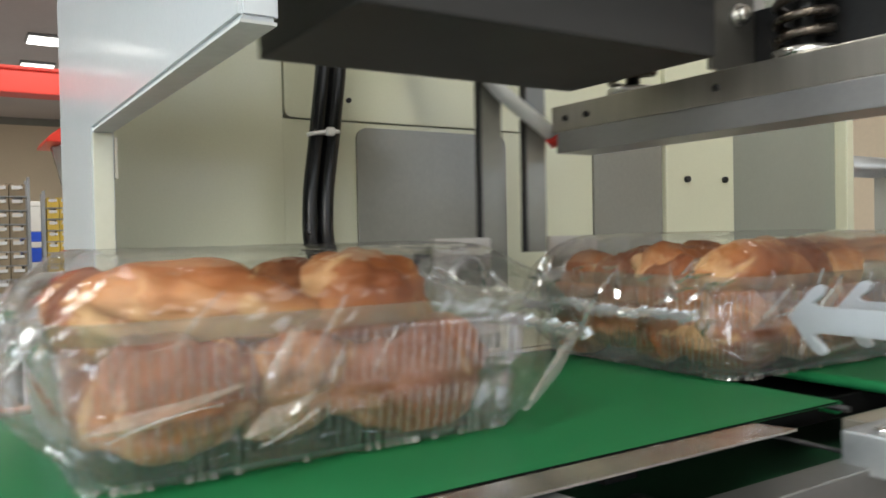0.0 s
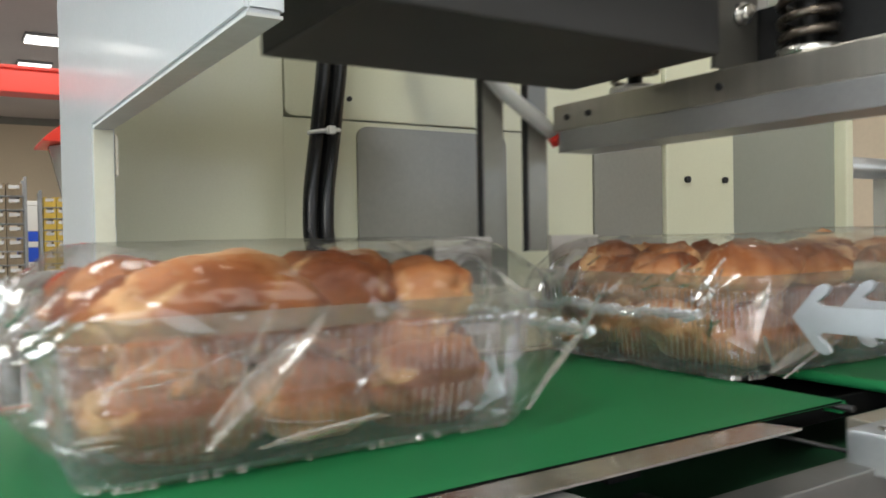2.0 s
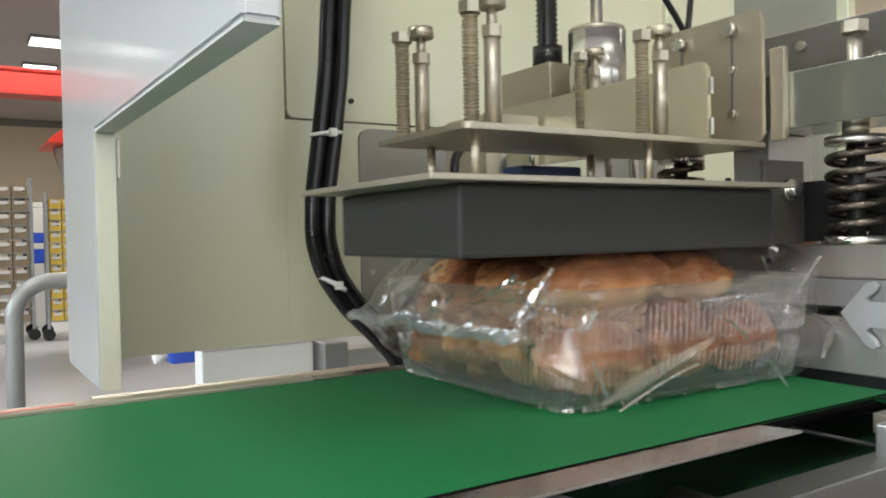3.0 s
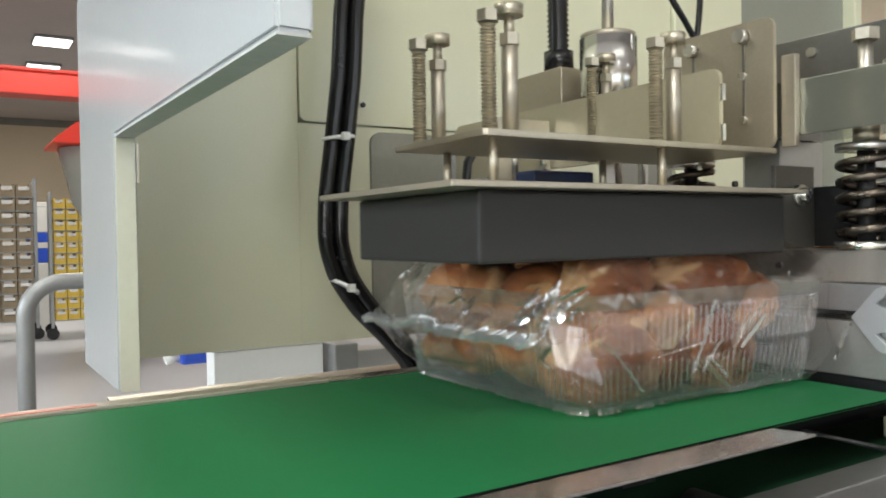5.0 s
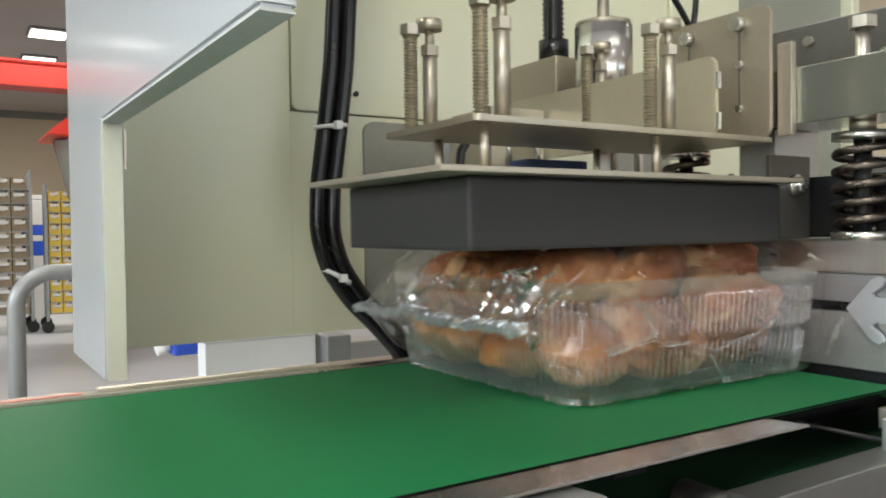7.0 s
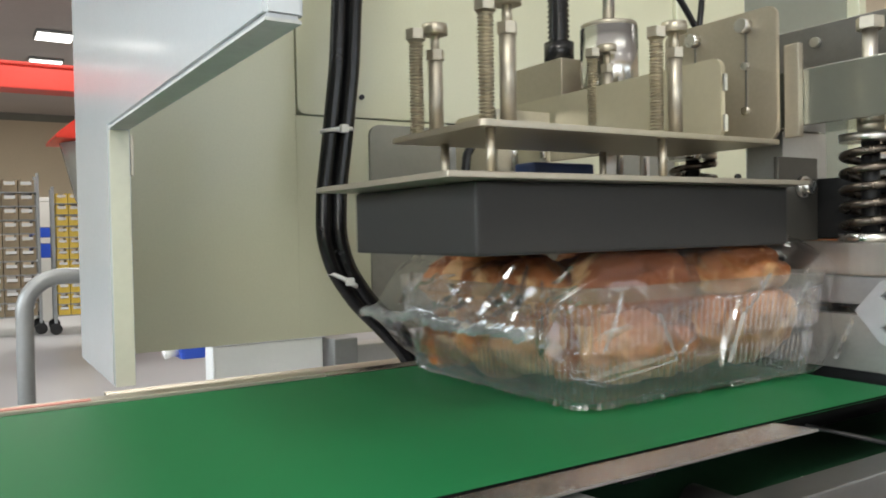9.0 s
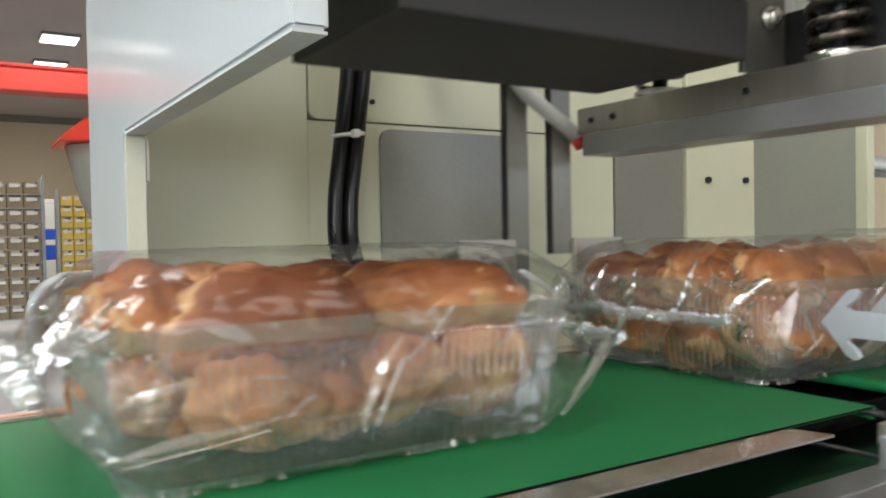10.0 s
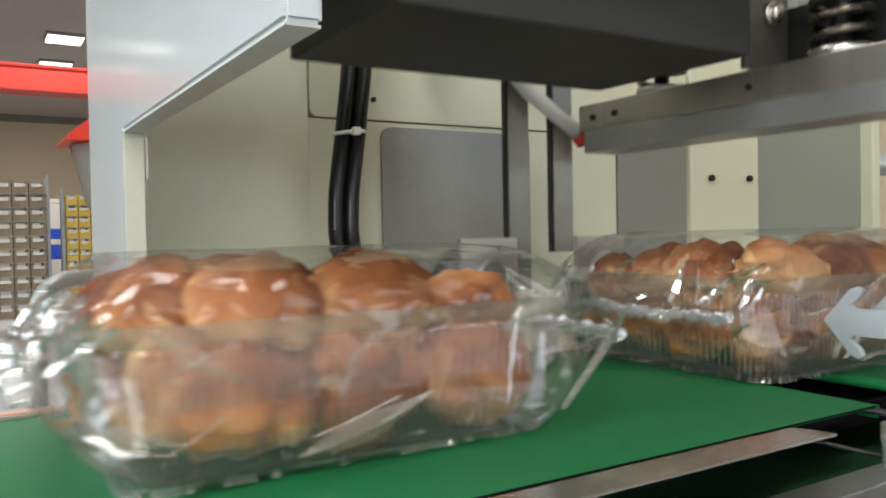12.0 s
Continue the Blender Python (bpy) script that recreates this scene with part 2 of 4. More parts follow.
# ---- mesh helpers ----
def bm_box(x0, x1, y0, y1, z0, z1, bevel=0.0, bm=None):
    own = bmesh.new()
    bmesh.ops.create_cube(own, size=1, matrix=Matrix.LocRotScale(((x0 + x1) / 2, (y0 + y1) / 2, (z0 + z1) / 2), None, (abs(x1 - x0), abs(y1 - y0), abs(z1 - z0))))
    if bevel:
        bmesh.ops.bevel(own, geom=own.edges[:], offset=bevel, segments=2, profile=0.6, affect="EDGES")
    return merge(bm, own)


def merge(bm, own):
    if bm is None:
        return own
    me = bpy.data.meshes.new("tmp")
    own.to_mesh(me)
    own.free()
    bm.from_mesh(me)
    bpy.data.meshes.remove(me)
    return bm


def bm_tube(points, r, sides=16, bm=None, caps=True, radii=None):
    """A round bar along a list of points."""
    own = bmesh.new()
    pts = [Vector(p) for p in points]
    rings, up = [], None
    for i, p in enumerate(pts):
        d = (pts[min(i + 1, len(pts) - 1)] - pts[max(i - 1, 0)]).normalized()
        if up is None:
            up = d.orthogonal().normalized()
        up = (up - d * up.dot(d)).normalized()
        side = d.cross(up)
        rr = radii[i] if radii else r
        rings.append([own.verts.new(p + (up * math.cos(a) + side * math.sin(a)) * rr) for a in [2 * math.pi * k / sides for k in range(sides)]])
    for a, b in zip(rings, rings[1:]):
        for k in range(sides):
            own.faces.new((a[k], a[(k + 1) % sides], b[(k + 1) % sides], b[k]))
    if caps:
        own.faces.new(rings[0][::-1])
        own.faces.new(rings[-1])
    for f in own.faces:
        f.smooth = len(f.verts) == 4
    bmesh.ops.recalc_face_normals(own, faces=own.faces[:])
    return merge(bm, own)


def bm_hex(x, y, z0, z1, r, bm=None):
    own = bm_tube([(x, y, z0), (x, y, z1)], r, 6)
    for f in own.faces:
        f.smooth = False
    return merge(bm, own)


def bm_prism(outline, axis, a, b, bevel=0.0, bm=None):
    """A flat outline (pairs) pulled along an axis from a to b."""
    own = bmesh.new()

    def put(u, v, w):
        return {"x": (w, u, v), "y": (u, w, v), "z": (u, v, w)}[axis]

    lo = [own.verts.new(put(u, v, a)) for u, v in outline]
    hi = [own.verts.new(put(u, v, b)) for u, v in outline]
    own.faces.new(lo)
    own.faces.new(hi[::-1])
    n = len(outline)
    for k in range(n):
        own.faces.new((lo[k], lo[(k + 1) % n], hi[(k + 1) % n], hi[k]))
    bmesh.ops.recalc_face_normals(own, faces=own.faces[:])
    if bevel:
        bmesh.ops.bevel(own, geom=own.edges[:], offset=bevel, segments=2, affect="EDGES")
    return merge(bm, own)


def round_rect(x0, x1, y0, y1, r, n=6):
    pts = []
    for cx, cy, s in ((x1 - r, y1 - r, 0), (x0 + r, y1 - r, 90), (x0 + r, y0 + r, 180), (x1 - r, y0 + r, 270)):
        pts += [(cx + r * math.cos(radians(s + 90 * k / n)), cy + r * math.sin(radians(s + 90 * k / n))) for k in range(n + 1)]
    return pts


def mesh_of(name, bm, mat):
    me = bpy.data.meshes.new(name)
    bm.to_mesh(me)
    bm.free()
    me.materials.append(mat)
    return me


def part(name, bm, mat, parent, label=""):
    ob = new(name, bm if isinstance(bm, bpy.types.Mesh) else mesh_of(name, bm, mat))
    ob.parent = parent
    return tagged(ob, label)


def thing(name, label, category, group="", kind="", at=(0, 0, 0)):
    ob = new(name)
    ob.location = at
    return tagged(ob, label, category, group, kind)


def solid(name, bm, mat, label, category, group="", kind=""):
    return tagged(new(name, mesh_of(name, bm, mat)), label, category, group, kind)


# ---- the hall ----
x0, x1, y0, y1 = HALL
solid("floor", bm_box(x0, x1, y0, y1, FLOOR - 0.1, FLOOR), FLOORM, "grey sealed concrete floor of a factory hall", "floor", kind="structure")
solid("ceiling", bm_box(x0, x1, y0, y1, CEIL, CEIL + 0.1), CEILM, "dim grey-brown hall ceiling with light panels", "ceiling", kind="structure")
solid("wall_north", bm_box(x0, x1, y1, y1 + 0.2, FLOOR, CEIL), WALLM, "plain beige far wall of the hall", "wall", kind="structure")
solid("wall_south", bm_box(x0, x1, y0 - 0.2, y0, FLOOR, CEIL), WALLM, "plain beige hall wall", "wall", kind="structure")
solid("wall_east", bm_box(x1, x1 + 0.2, y0, y1, FLOOR, CEIL), WALLM, "plain beige hall wall", "wall", kind="structure")
solid("wall_west", bm_box(x0 - 0.2, x0, y0, y1, FLOOR, CEIL), WALLM, "plain beige hall wall with windows", "wall", kind="structure")
solid("trim", bm_box(x0, x1, y1 - 0.06, y1 - 0.004, CEIL - 0.22, CEIL - 0.004), GREY, "grey strip along the top of the wall", "trim", kind="structure")
def hall_window(number, at, along):
    """A tall pane with its bars, set on a wall that runs along x or y."""
    w = thing("window_%d" % number, "bright unseen daylight window in the hall wall", "window", "hall windows", "structure", at)
    w.rotation_euler = (0, 0, 0 if along == "x" else radians(-90))
    part("pane", bm_box(-1.25, 1.25, 0, 0.02, -1.0, 1.0), DAY, w)
    for u in (-1.3, 0, 1.3):
        part("frame_bar", bm_box(u - 0.05, u + 0.05, 0.021, 0.05, -1.1, 1.1, 0.005), RAIL, w)


# the last two panes are added to brighten the packs and mirror in film
for k in range(5):
    hall_window(k + 4, (-5.6 + 2.9 * k, y0 + 0.01, 1.5), "x")
for k in range(3):
    hall_window(k + 1, (x0 + 0.01, -2.5 + 3.2 * k, 1.6), "y")



def ceiling_panel(x, y):
    p = thing("ceiling_light", "white rectangular ceiling light panel, lit", "ceiling light", "ceiling lights", "", (x, y, CEIL - 0.06))
    part("frame", bm_box(-0.33, 0.33, -0.33, 0.33, 0.0, 0.055, 0.01), RAIL, p)
    part("diffuser", bm_box(-0.3, 0.3, -0.3, 0.3, -0.02, -0.004, 0.005), GLOW, p, "glowing white diffuser")


solid("crane_beam", bm_prism([(11.94, 2.15), (11.94, 2.19), (12.0, 2.2), (12.0, 2.46), (11.94, 2.47), (11.94, 2.51), (12.4, 2.51), (12.4, 2.47), (12.34, 2.46), (12.34, 2.2), (12.4, 2.19), (12.4, 2.15)], "x", -6.9, 8.9, 0.01), RED, "red painted overhead crane beam across the hall", "beam")


def rack(x, y, mat, cols, levels, w, h, label, turn):
    r = thing("rack_trolley", label, "rack trolley", "rack trolleys", "", (x, y, FLOOR))
    r.rotation_euler = (0, 0, radians(turn))
    for px in (-w / 2, w / 2):
        for py in (-0.28, 0.28):
            part("post", bm_box(px - 0.015, px + 0.015, py - 0.015, py + 0.015, 0.12, h, 0.003), RAIL, r)
            part("wheel", bm_tube([(px, py - 0.015, 0.06), (px, py + 0.015, 0.06)], 0.06, 12), BLACK, r, "black castor")
    step = (h - 0.25) / levels
    cw = (w - 0.05) / cols
    crate = mesh_of("crate", bm_prism([(-cw / 2 + 0.004, 0), (cw / 2 - 0.004, 0), (cw / 2 - 0.004, step * 0.86), (cw / 2 - 0.03, step * 0.86), (cw / 2 - 0.03, step * 0.45), (-cw / 2 + 0.03, step * 0.45), (-cw / 2 + 0.03, step * 0.86), (-cw / 2 + 0.004, step * 0.86)], "y", -0.27, 0.27), mat)
    lab = mesh_of("label", bm_box(-cw * 0.33, cw * 0.33, -0.275, -0.271, step * 0.5, step * 0.72), LABEL)
    shelf = mesh_of("shelf", bm_box(-w / 2, w / 2, -0.27, 0.27, -0.012, -0.002), RAIL)
    for k in range(levels):
        z = 0.2 + k * step
        part("shelf", shelf, None, r).location = (0, 0, z)
        for c in range(cols):
            cx = -w / 2 + 0.025 + cw * (c + 0.5)
            o = part("crate", crate, None, r)
            o.location = (cx, 0, z)
            o = part("label", lab, None, r, "pale label")
            o.location = (cx, 0, z)
    return r


# ---- machine frame ----
BACK = 1.113


def machine_panel():
    """The upright end panel of the machine: a thick painted sheet cut out for the belt."""
    p = thing("machine_end_panel", "glossy pale blue-white painted end panel of the machine", "machine panel")
    ol = [(0.397, 0.269), (0.397, 0.95), (0.8, 0.95), (BACK, 0.452), (BACK, 0.0), (0.876, 0.0), (0.873, 0.269)]
    part("panel", bm_prism(ol, "x", 0.132, 0.154, 0.0025), WHITE, p)
    part("front_trim", bm_box(0.1335, 0.1525, 0.8725, 0.8748, 0.001, 0.266), TRIMM, p, "cream edge trim")
    # thin strip added below the overhang, its shade put into the grey
    part("underside", bm_box(0.133, 0.153, 0.3985, 0.871, 0.267, 0.2688), UNDER_SHADE, p, "dull grey strip added for the shaded underside")
    part("edge_strip", bm_box(0.1545, 0.1575, 0.876, 0.90, 0.22, 0.262), ZINC, p, "small bright metal clip")
    return p


machine_panel()
bw = thing("wall_back", "cream painted rear wall of the machine", "machine wall", kind="structure")
part("lower_sheet", bm_box(0.4312, 0.837, BACK, BACK + 0.02, 0.0, 0.331), CREAM, bw)
part("upper_sheet", bm_prism(round_rect(0.4335, 1.235, 0.333, 1.4, 0.012), "y", BACK - 0.003, BACK + 0.02, 0.001), CREAM, bw)
part("side_sheet", bm_box(0.154, 0.431, BACK, BACK + 0.02, 0.0, 1.4), CREAM, bw)
# unseen dark sheet, added so that the groove looks shaded
part("groove_backing", bm_box(0.42, 1.24, BACK + 0.021, BACK + 0.025, 0.32, 1.4), SHADE, bw, "dark sheet added for the shade in the groove")
part("cover_sheet", bm_prism(round_rect(0.549, 0.836, 0.0, 0.323, 0.018), "y", BACK - 0.008, BACK - 0.0015), GREY, bw, "grey steel cover plate")
part("cream_sheet", bm_box(0.838, 1.046, BACK, BACK + 0.02, -0.1, 0.331), CREAM, bw)
part("mid_sheet", bm_box(1.048, 1.233, BACK - 0.004, BACK + 0.02, -0.1, 0.331), GREY, bw, "grey sheet")
part("hatch", bm_box(1.237, 1.447, BACK - 0.012, BACK + 0.02, -0.1, 1.4, 0.003), CREAM, bw)
part("right_sheet", bm_box(1.45, 1.845, BACK, BACK + 0.02, -0.1, 1.4), OLIVE, bw, "glossy grey-green sheet")
part("right_edge", bm_box(1.845, 1.875, BACK - 0.03, BACK + 0.02, -0.1, 1.4, 0.003), CREAM, bw)
for xx, zz in ((1.295, 0.257), (1.413, 0.258), (0.537, 0.364), (0.86, 0.385)):
    part("screw", bm_tube([(xx, BACK - (0.02 if xx > 1 else 0.008), zz), (xx, BACK - (0.0125 if xx > 1 else 0.0035), zz)], 0.0065 if xx > 1 else 0.004, 12), SHADE, bw, "dark screw head")
part("rear_sill", bm_box(0.16, 2.2, BACK - 0.06, BACK + 0.02, -0.075, -0.05), PLATE, bw)


def conveyor_bed():
    b = thing("conveyor_bed", "steel conveyor bed with side rails", "conveyor")
    part("front_rail", bm_prism([(-0.9, 0.366), (0.556, 0.366), (0.545, 0.399), (-0.9, 0.399)], "z", -0.0032, -0.0012, 0.0004), STEELX, b, "brushed steel side rail")
    part("rear_rail", bm_box(-0.9, 0.336, 0.801, 0.824, -0.02, 0.0035, 0.001), PLATE, b)
    part("rear_lip", bm_box(-0.9, 0.9, 0.826, 0.85, -0.03, -0.004, 0.001), STEELX, b)
    part("red_strip", bm_box(-0.9, 0.1, 0.8035, 0.813, 0.0036, 0.0044), FADED, b, "faded red warning strip")
    part("side_plate", bm_prism([(-0.9, 0.30), (0.303, 0.30), (0.322, 0.346), (0.316, 0.38), (-0.9, 0.38)], "z", -0.012, -0.006, 0.001), ALU, b)
    # bed side and floor are coloured as dark as the shaded gap
    part("bed_side", bm_box(-3.9, 5.4, 0.445, 0.451, -0.034, -0.0135, 0.0005), GAP_SHADE, b, "bed side, black for the shade below the belt")
    part("bed_floor", bm_box(-3.9, 5.4, 0.452, 0.79, -0.034, -0.026), GAP_SHADE, b)
    part("lower_frame", bm_box(-3.9, 5.4, 0.42, 0.78, -0.2, -0.17), SHADE, b)
    for lx in (-3.7, -1.6, 0.5, 2.8, 5.2):
        for ly in (0.45, 0.72):
            part("leg", bm_box(lx - 0.025, lx + 0.025, ly, ly + 0.05, FLOOR, -0.2005, 0.003), SHADE, b)
        part("strut", bm_box(lx - 0.02, lx + 0.02, 0.5, 0.70, -0.1695, -0.0345), SHADE, b)
    return b


conveyor_bed()
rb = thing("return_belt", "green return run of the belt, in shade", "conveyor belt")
part("belt", bm_box(-0.9, 2.2, 0.364, 0.79, -0.07, -0.066, 0.001), SHADED_GREEN, rb)
for xx in (-0.6, 0.35, 1.3):
    part("return_roller", bm_tube([(xx, 0.37, -0.0905), (xx, 0.795, -0.0905)], 0.02, 16), STEEL, rb)


# ---- the carriage: everything that shuttles with the sealing jaws ----
def belt_loop(name, a, b, nose, label):
    """A belt with a rounded nose at one end: a thin loop over a slider plate."""
    t = thing(name, label, "conveyor belt")
    r = 0.006
    ol = [(a, 0.0), (b, 0.0), (b, -0.003), (a, -0.003)]
    sgn = 1 if nose == b else -1
    arc = [(nose - sgn * r + sgn * r * math.sin(radians(q)), -r + r * math.cos(radians(q))) for q in range(0, 181, 20)]
    inner = [(nose - sgn * r + sgn * (r - 0.0025) * math.sin(radians(q)), -r + (r - 0.0025) * math.cos(radians(q))) for q in range(180, -1, -20)]
    far = a if nose == b else b
    part("belt", bm_prism([(far, 0.0), *arc, *inner, (far, -0.0025)], "y", 0.4005, 0.7985), GREEN, t)
    part("slider", bm_box(min(far, nose - sgn * 0.03), max(far, nose - sgn * 0.03), 0.403, 0.796, -0.0085, -0.0035), GAP_SHADE, t)
    # dark line put over the belt's side, between belt and rail
    part("belt_edge", bm_box(min(far, nose - sgn * 0.008), max(far, nose - sgn * 0.008), 0.3993, 0.4003, -0.0016, -0.0003), GAP_SHADE, t, "dark line along the near belt edge")
    part("nose_bar", bm_tube([(nose - sgn * r, 0.39, -r), (nose - sgn * r, 0.80, -r)], 0.003, 10), SHADE, t)
    return t


belt_out = belt_loop("outfeed_belt", -4.6, 0.0, 0.0, "smooth green outfeed conveyor belt")
belt_in = belt_loop("infeed_belt", 0.105, 4.9, 0.105, "smooth green infeed conveyor belt beyond the jaws")


def carriage_frame():
    c = thing("carriage_frame", "milled aluminium carriage bars beside the belt", "machine frame")
    part("side_bar", bm_box(-0.272, 0.3, 0.33, 0.359, -0.085, -0.03, 0.0015), WORN, c, "worn grey steel bar")
    blk = part("bridge_block", bm_box(-0.088, 0.22, 0.2, 0.352, -0.036, -0.004, 0.0015), ALU, c)
    for px, py in ((-0.065, 0.33), (-0.02, 0.335), (-0.06, 0.26), (-0.015, 0.265)):
        part("screw", bm_tube([(px, py, -0.005), (px, py, -0.0015)], 0.008, 12), CHROME, blk)
    part("roller", bm_tube([(-0.245, 0.365, -0.057), (-0.245, 0.42, -0.057)], 0.0145, 20), WORN, c, "steel roller end")
    part("hook_bracket", bm_box(-0.02, 0.07, 0.355, 0.392, -0.03, -0.012, 0.001), PLATE, c)
    part("cross_rod", bm_tube([(-0.06, 0.36, -0.03), (-0.06, 0.8, -0.03)], 0.002, 10), SHADE, c)
    return c


carriage = carriage_frame()


def arrow_blade(dx):
    """A forked blade that tucks the film's side in before sealing."""
    ol = [(0.0, 0.0), (-0.026, 0.0305), (-0.034, 0.0335), (-0.039, 0.030), (-0.036, 0.024), (-0.026, 0.0155), (-0.031, 0.0125),
          (-0.1, 0.0125), (-0.125, 0.0165), (-0.25, 0.0165), (-0.25, -0.0165), (-0.125, -0.0165), (-0.1, -0.0125),
          (-0.031, -0.0125), (-0.026, -0.0155), (-0.036, -0.024), (-0.039, -0.030), (-0.034, -0.0335), (-0.026, -0.0305)]
    a = thing("tucking_blade", "pale metal arrow-shaped film tucking blade", "machine blade", "tucking blades")
    part("blade", bm_prism([(0.462 + u, 0.068 + v) for u, v in ol], "x", dx - 0.003, dx + 0.003, 0.0008), BLADE, a)
    return a


blade_a = arrow_blade(0.016)
blade_b = arrow_blade(0.092)


def lower_jaw():
    j = thing("lower_jaw", "lower sealing jaw with aluminium face", "sealing jaw")
    part("jaw_face", bm_box(0.022, 0.036, 0.388, 0.805, 0.008, 0.0655, 0.0015), JAWLOW, j)
    part("jaw_body", bm_box(0.0365, 0.08, 0.425, 0.80, -0.012, 0.0655, 0.0015), SHADE, j)
    for bx in (-0.114, 0.075):
        arch = [(bx + 0.008 + 0.024 * math.cos(radians(q)), 0.266 + 0.024 * math.sin(radians(q))) for q in range(180, -1, -15)]
        ol = [(bx - 0.042, 0.315), (bx - 0.042, 0.225), (bx - 0.016, 0.225), *arch, (bx + 0.032, 0.225), (bx + 0.046, 0.225), (bx + 0.046, 0.315)]
        b = part("guide_bracket", bm_prism(ol, "y", 0.836, 0.843, 0.0008), STEEL, j, "bright bracket with an arched opening")
        part("arch_tube", bm_tube([(u, 0.834, v) for u, v in [(bx - 0.016, 0.226), *arch, (bx + 0.032, 0.226)]], 0.004, 10), CHROME, b)
    hose = [(-0.2, 0.848, 0.12), (-0.203, 0.848, 0.2), (-0.196, 0.848, 0.255), (-0.172, 0.848, 0.292), (-0.14, 0.848, 0.305), (-0.11, 0.848, 0.298)]
    part("air_hose", bm_tube(hose, 0.006, 10), BLACK, j, "black air hose")
    return j


jaw_low = lower_jaw()


def coil(x, y, z0, z1, r, wire, turns):
    n = turns * 20
    return bm_tube([(x + r * math.cos(2 * math.pi * turns * k / n), y + r * math.sin(2 * math.pi * turns * k / n), z0 + (z1 - z0) * k / n) for k in range(n + 1)], wire, 8)


HEAD_HOSES = (((0.15, 0.84, 0.545), (0.188, 0.84, 0.504), (0.209, 0.84, 0.483), (0.228, 0.84, 0.461), (0.24, 0.84, 0.43)), ((0.247, 0.84, 0.55), (0.2445, 0.84, 0.512), (0.241, 0.84, 0.485), (0.236, 0.84, 0.458), (0.242, 0.84, 0.428)))


def sealing_head():
    h = thing("sealing_head", "upper sealing jaw with springs and pressing plate", "sealing head")
    # jaw
    part("jaw_face", bm_box(0.022, 0.082, 0.22, 0.806, 0.0705, 0.099, 0.0015), JAWM, h)
    jb = part("jaw_body", bm_box(0.024, 0.08, 0.22, 0.818, 0.0995, 0.134, 0.0015), STEEL, h)
    for yy in (0.79, 0.75, 0.55):
        part("screw", bm_tube([(0.021, yy, 0.116), (0.025, yy, 0.116)], 0.004, 10), SHADE, jb)
    for yy in (0.468, 0.70):
        s = part("spring", coil(0.055, yy, 0.145, 0.235, 0.026, 0.0046, 5), SPRING, h, "dark steel compression spring")
        part("lower_cup", bm_tube([(0.055, yy, 0.1345), (0.055, yy, 0.142)], 0.031, 28), CHROME, s)
        part("upper_cup", bm_tube([(0.055, yy, 0.238), (0.055, yy, 0.246)], 0.03, 28), CHROME, s)
        # rod inside the coil, darkened to give the shade in there
        part("spring_core", bm_tube([(0.055, yy, 0.1425), (0.055, yy, 0.2375)], 0.009, 16), SHADE, s, "dark core for the shade inside the spring")
        rod = part("spring_bolt", bm_tube([(0.055, yy, 0.2465), (0.055, yy, 0.362)], 0.0075, 16), STEEL, h)
        part("bolt_head", bm_hex(0.055, yy, 0.354, 0.366, 0.0135), ZINC, rod)
        part("bush", bm_tube([(0.055, yy, 0.247), (0.055, yy, 0.262)], 0.013, 16), ZINC, rod)
    # far-side guide posts
    for px in (-0.056, 0.019):
        part("guide_post", bm_box(px - 0.017, px + 0.017, 0.846, 0.853, -0.06, 0.225, 0.0012), GREY, h, "flat grey steel guide post")
        part("guide_edge", bm_box(px - 0.0205, px - 0.0175, 0.845, 0.855, -0.06, 0.225), SHADE, h)
    # beam above the springs
    part("head_beam", bm_box(0.012, 0.1, 0.2, 0.81, 0.258, 0.318, 0.0015), GLOSS, h, "grey-green painted beam")
    part("clamp_body", bm_box(0.086, 0.14, 0.2, 0.60, 0.136, 0.205, 0.002), SHADE, h, "black clamp body")
    part("beam_cheek", bm_box(0.003, 0.0115, 0.515, 0.532, 0.246, 0.345, 0.001), PLATE, h)
    web = part("web_plate", bm_box(0.105, 0.111, 0.3, 0.62, 0.319, 0.385, 0.001), WORN, h)
    for yy, zz in ((0.56, 0.365), (0.53, 0.33), (0.47, 0.335)):
        part("screw", bm_tube([(0.1, yy, zz), (0.105, yy, zz)], 0.006, 10), CHROME, web)
    for yy in (0.42, 0.36):
        part("nut", bm_hex(0.06, yy, 0.3185, 0.332, 0.013), CHROME, h)
    # bracket between press plate and jaw
    sb = part("side_bracket", bm_box(0.012, 0.084, 0.546, 0.552, 0.1345, 0.228, 0.001), IRON, h, "dark steel bracket")
    bolt = part("bracket_bolt", bm_tube([(0.054, 0.533, 0.195), (0.054, 0.5455, 0.195)], 0.0085, 6), CHROME, h)
    part("washer", bm_tube([(0.054, 0.541, 0.195), (0.054, 0.5458, 0.195)], 0.012, 18), CHROME, bolt)
    part("spacer_block", bm_box(0.03, 0.112, 0.553, 0.60, 0.18, 0.2575, 0.001), ALU, h)
    # pressing plate: a dark hollow cover under a steel flange
    part("press_cover", bm_box(-0.42, -0.036, 0.502, 0.713, 0.133, 0.1915, 0.003), DARK, h, "dark grey pressing cover")
    part("flange", bm_box(-0.459, -0.03, 0.48, 0.72, 0.192, 0.197, 0.001), PLATE, h, "thin steel flange")
    part("upper_plate", bm_prism(round_rect(-0.392, 0.0, 0.533, 0.69, 0.006), "z", 0.239, 0.2445, 0.0008), PLATE, h)
    up = part("upright_plate", bm_prism(round_rect(0.534, 0.69, 0.2447, 0.389, 0.012), "x", -0.006, -0.001, 0.0008), PLATE, h)
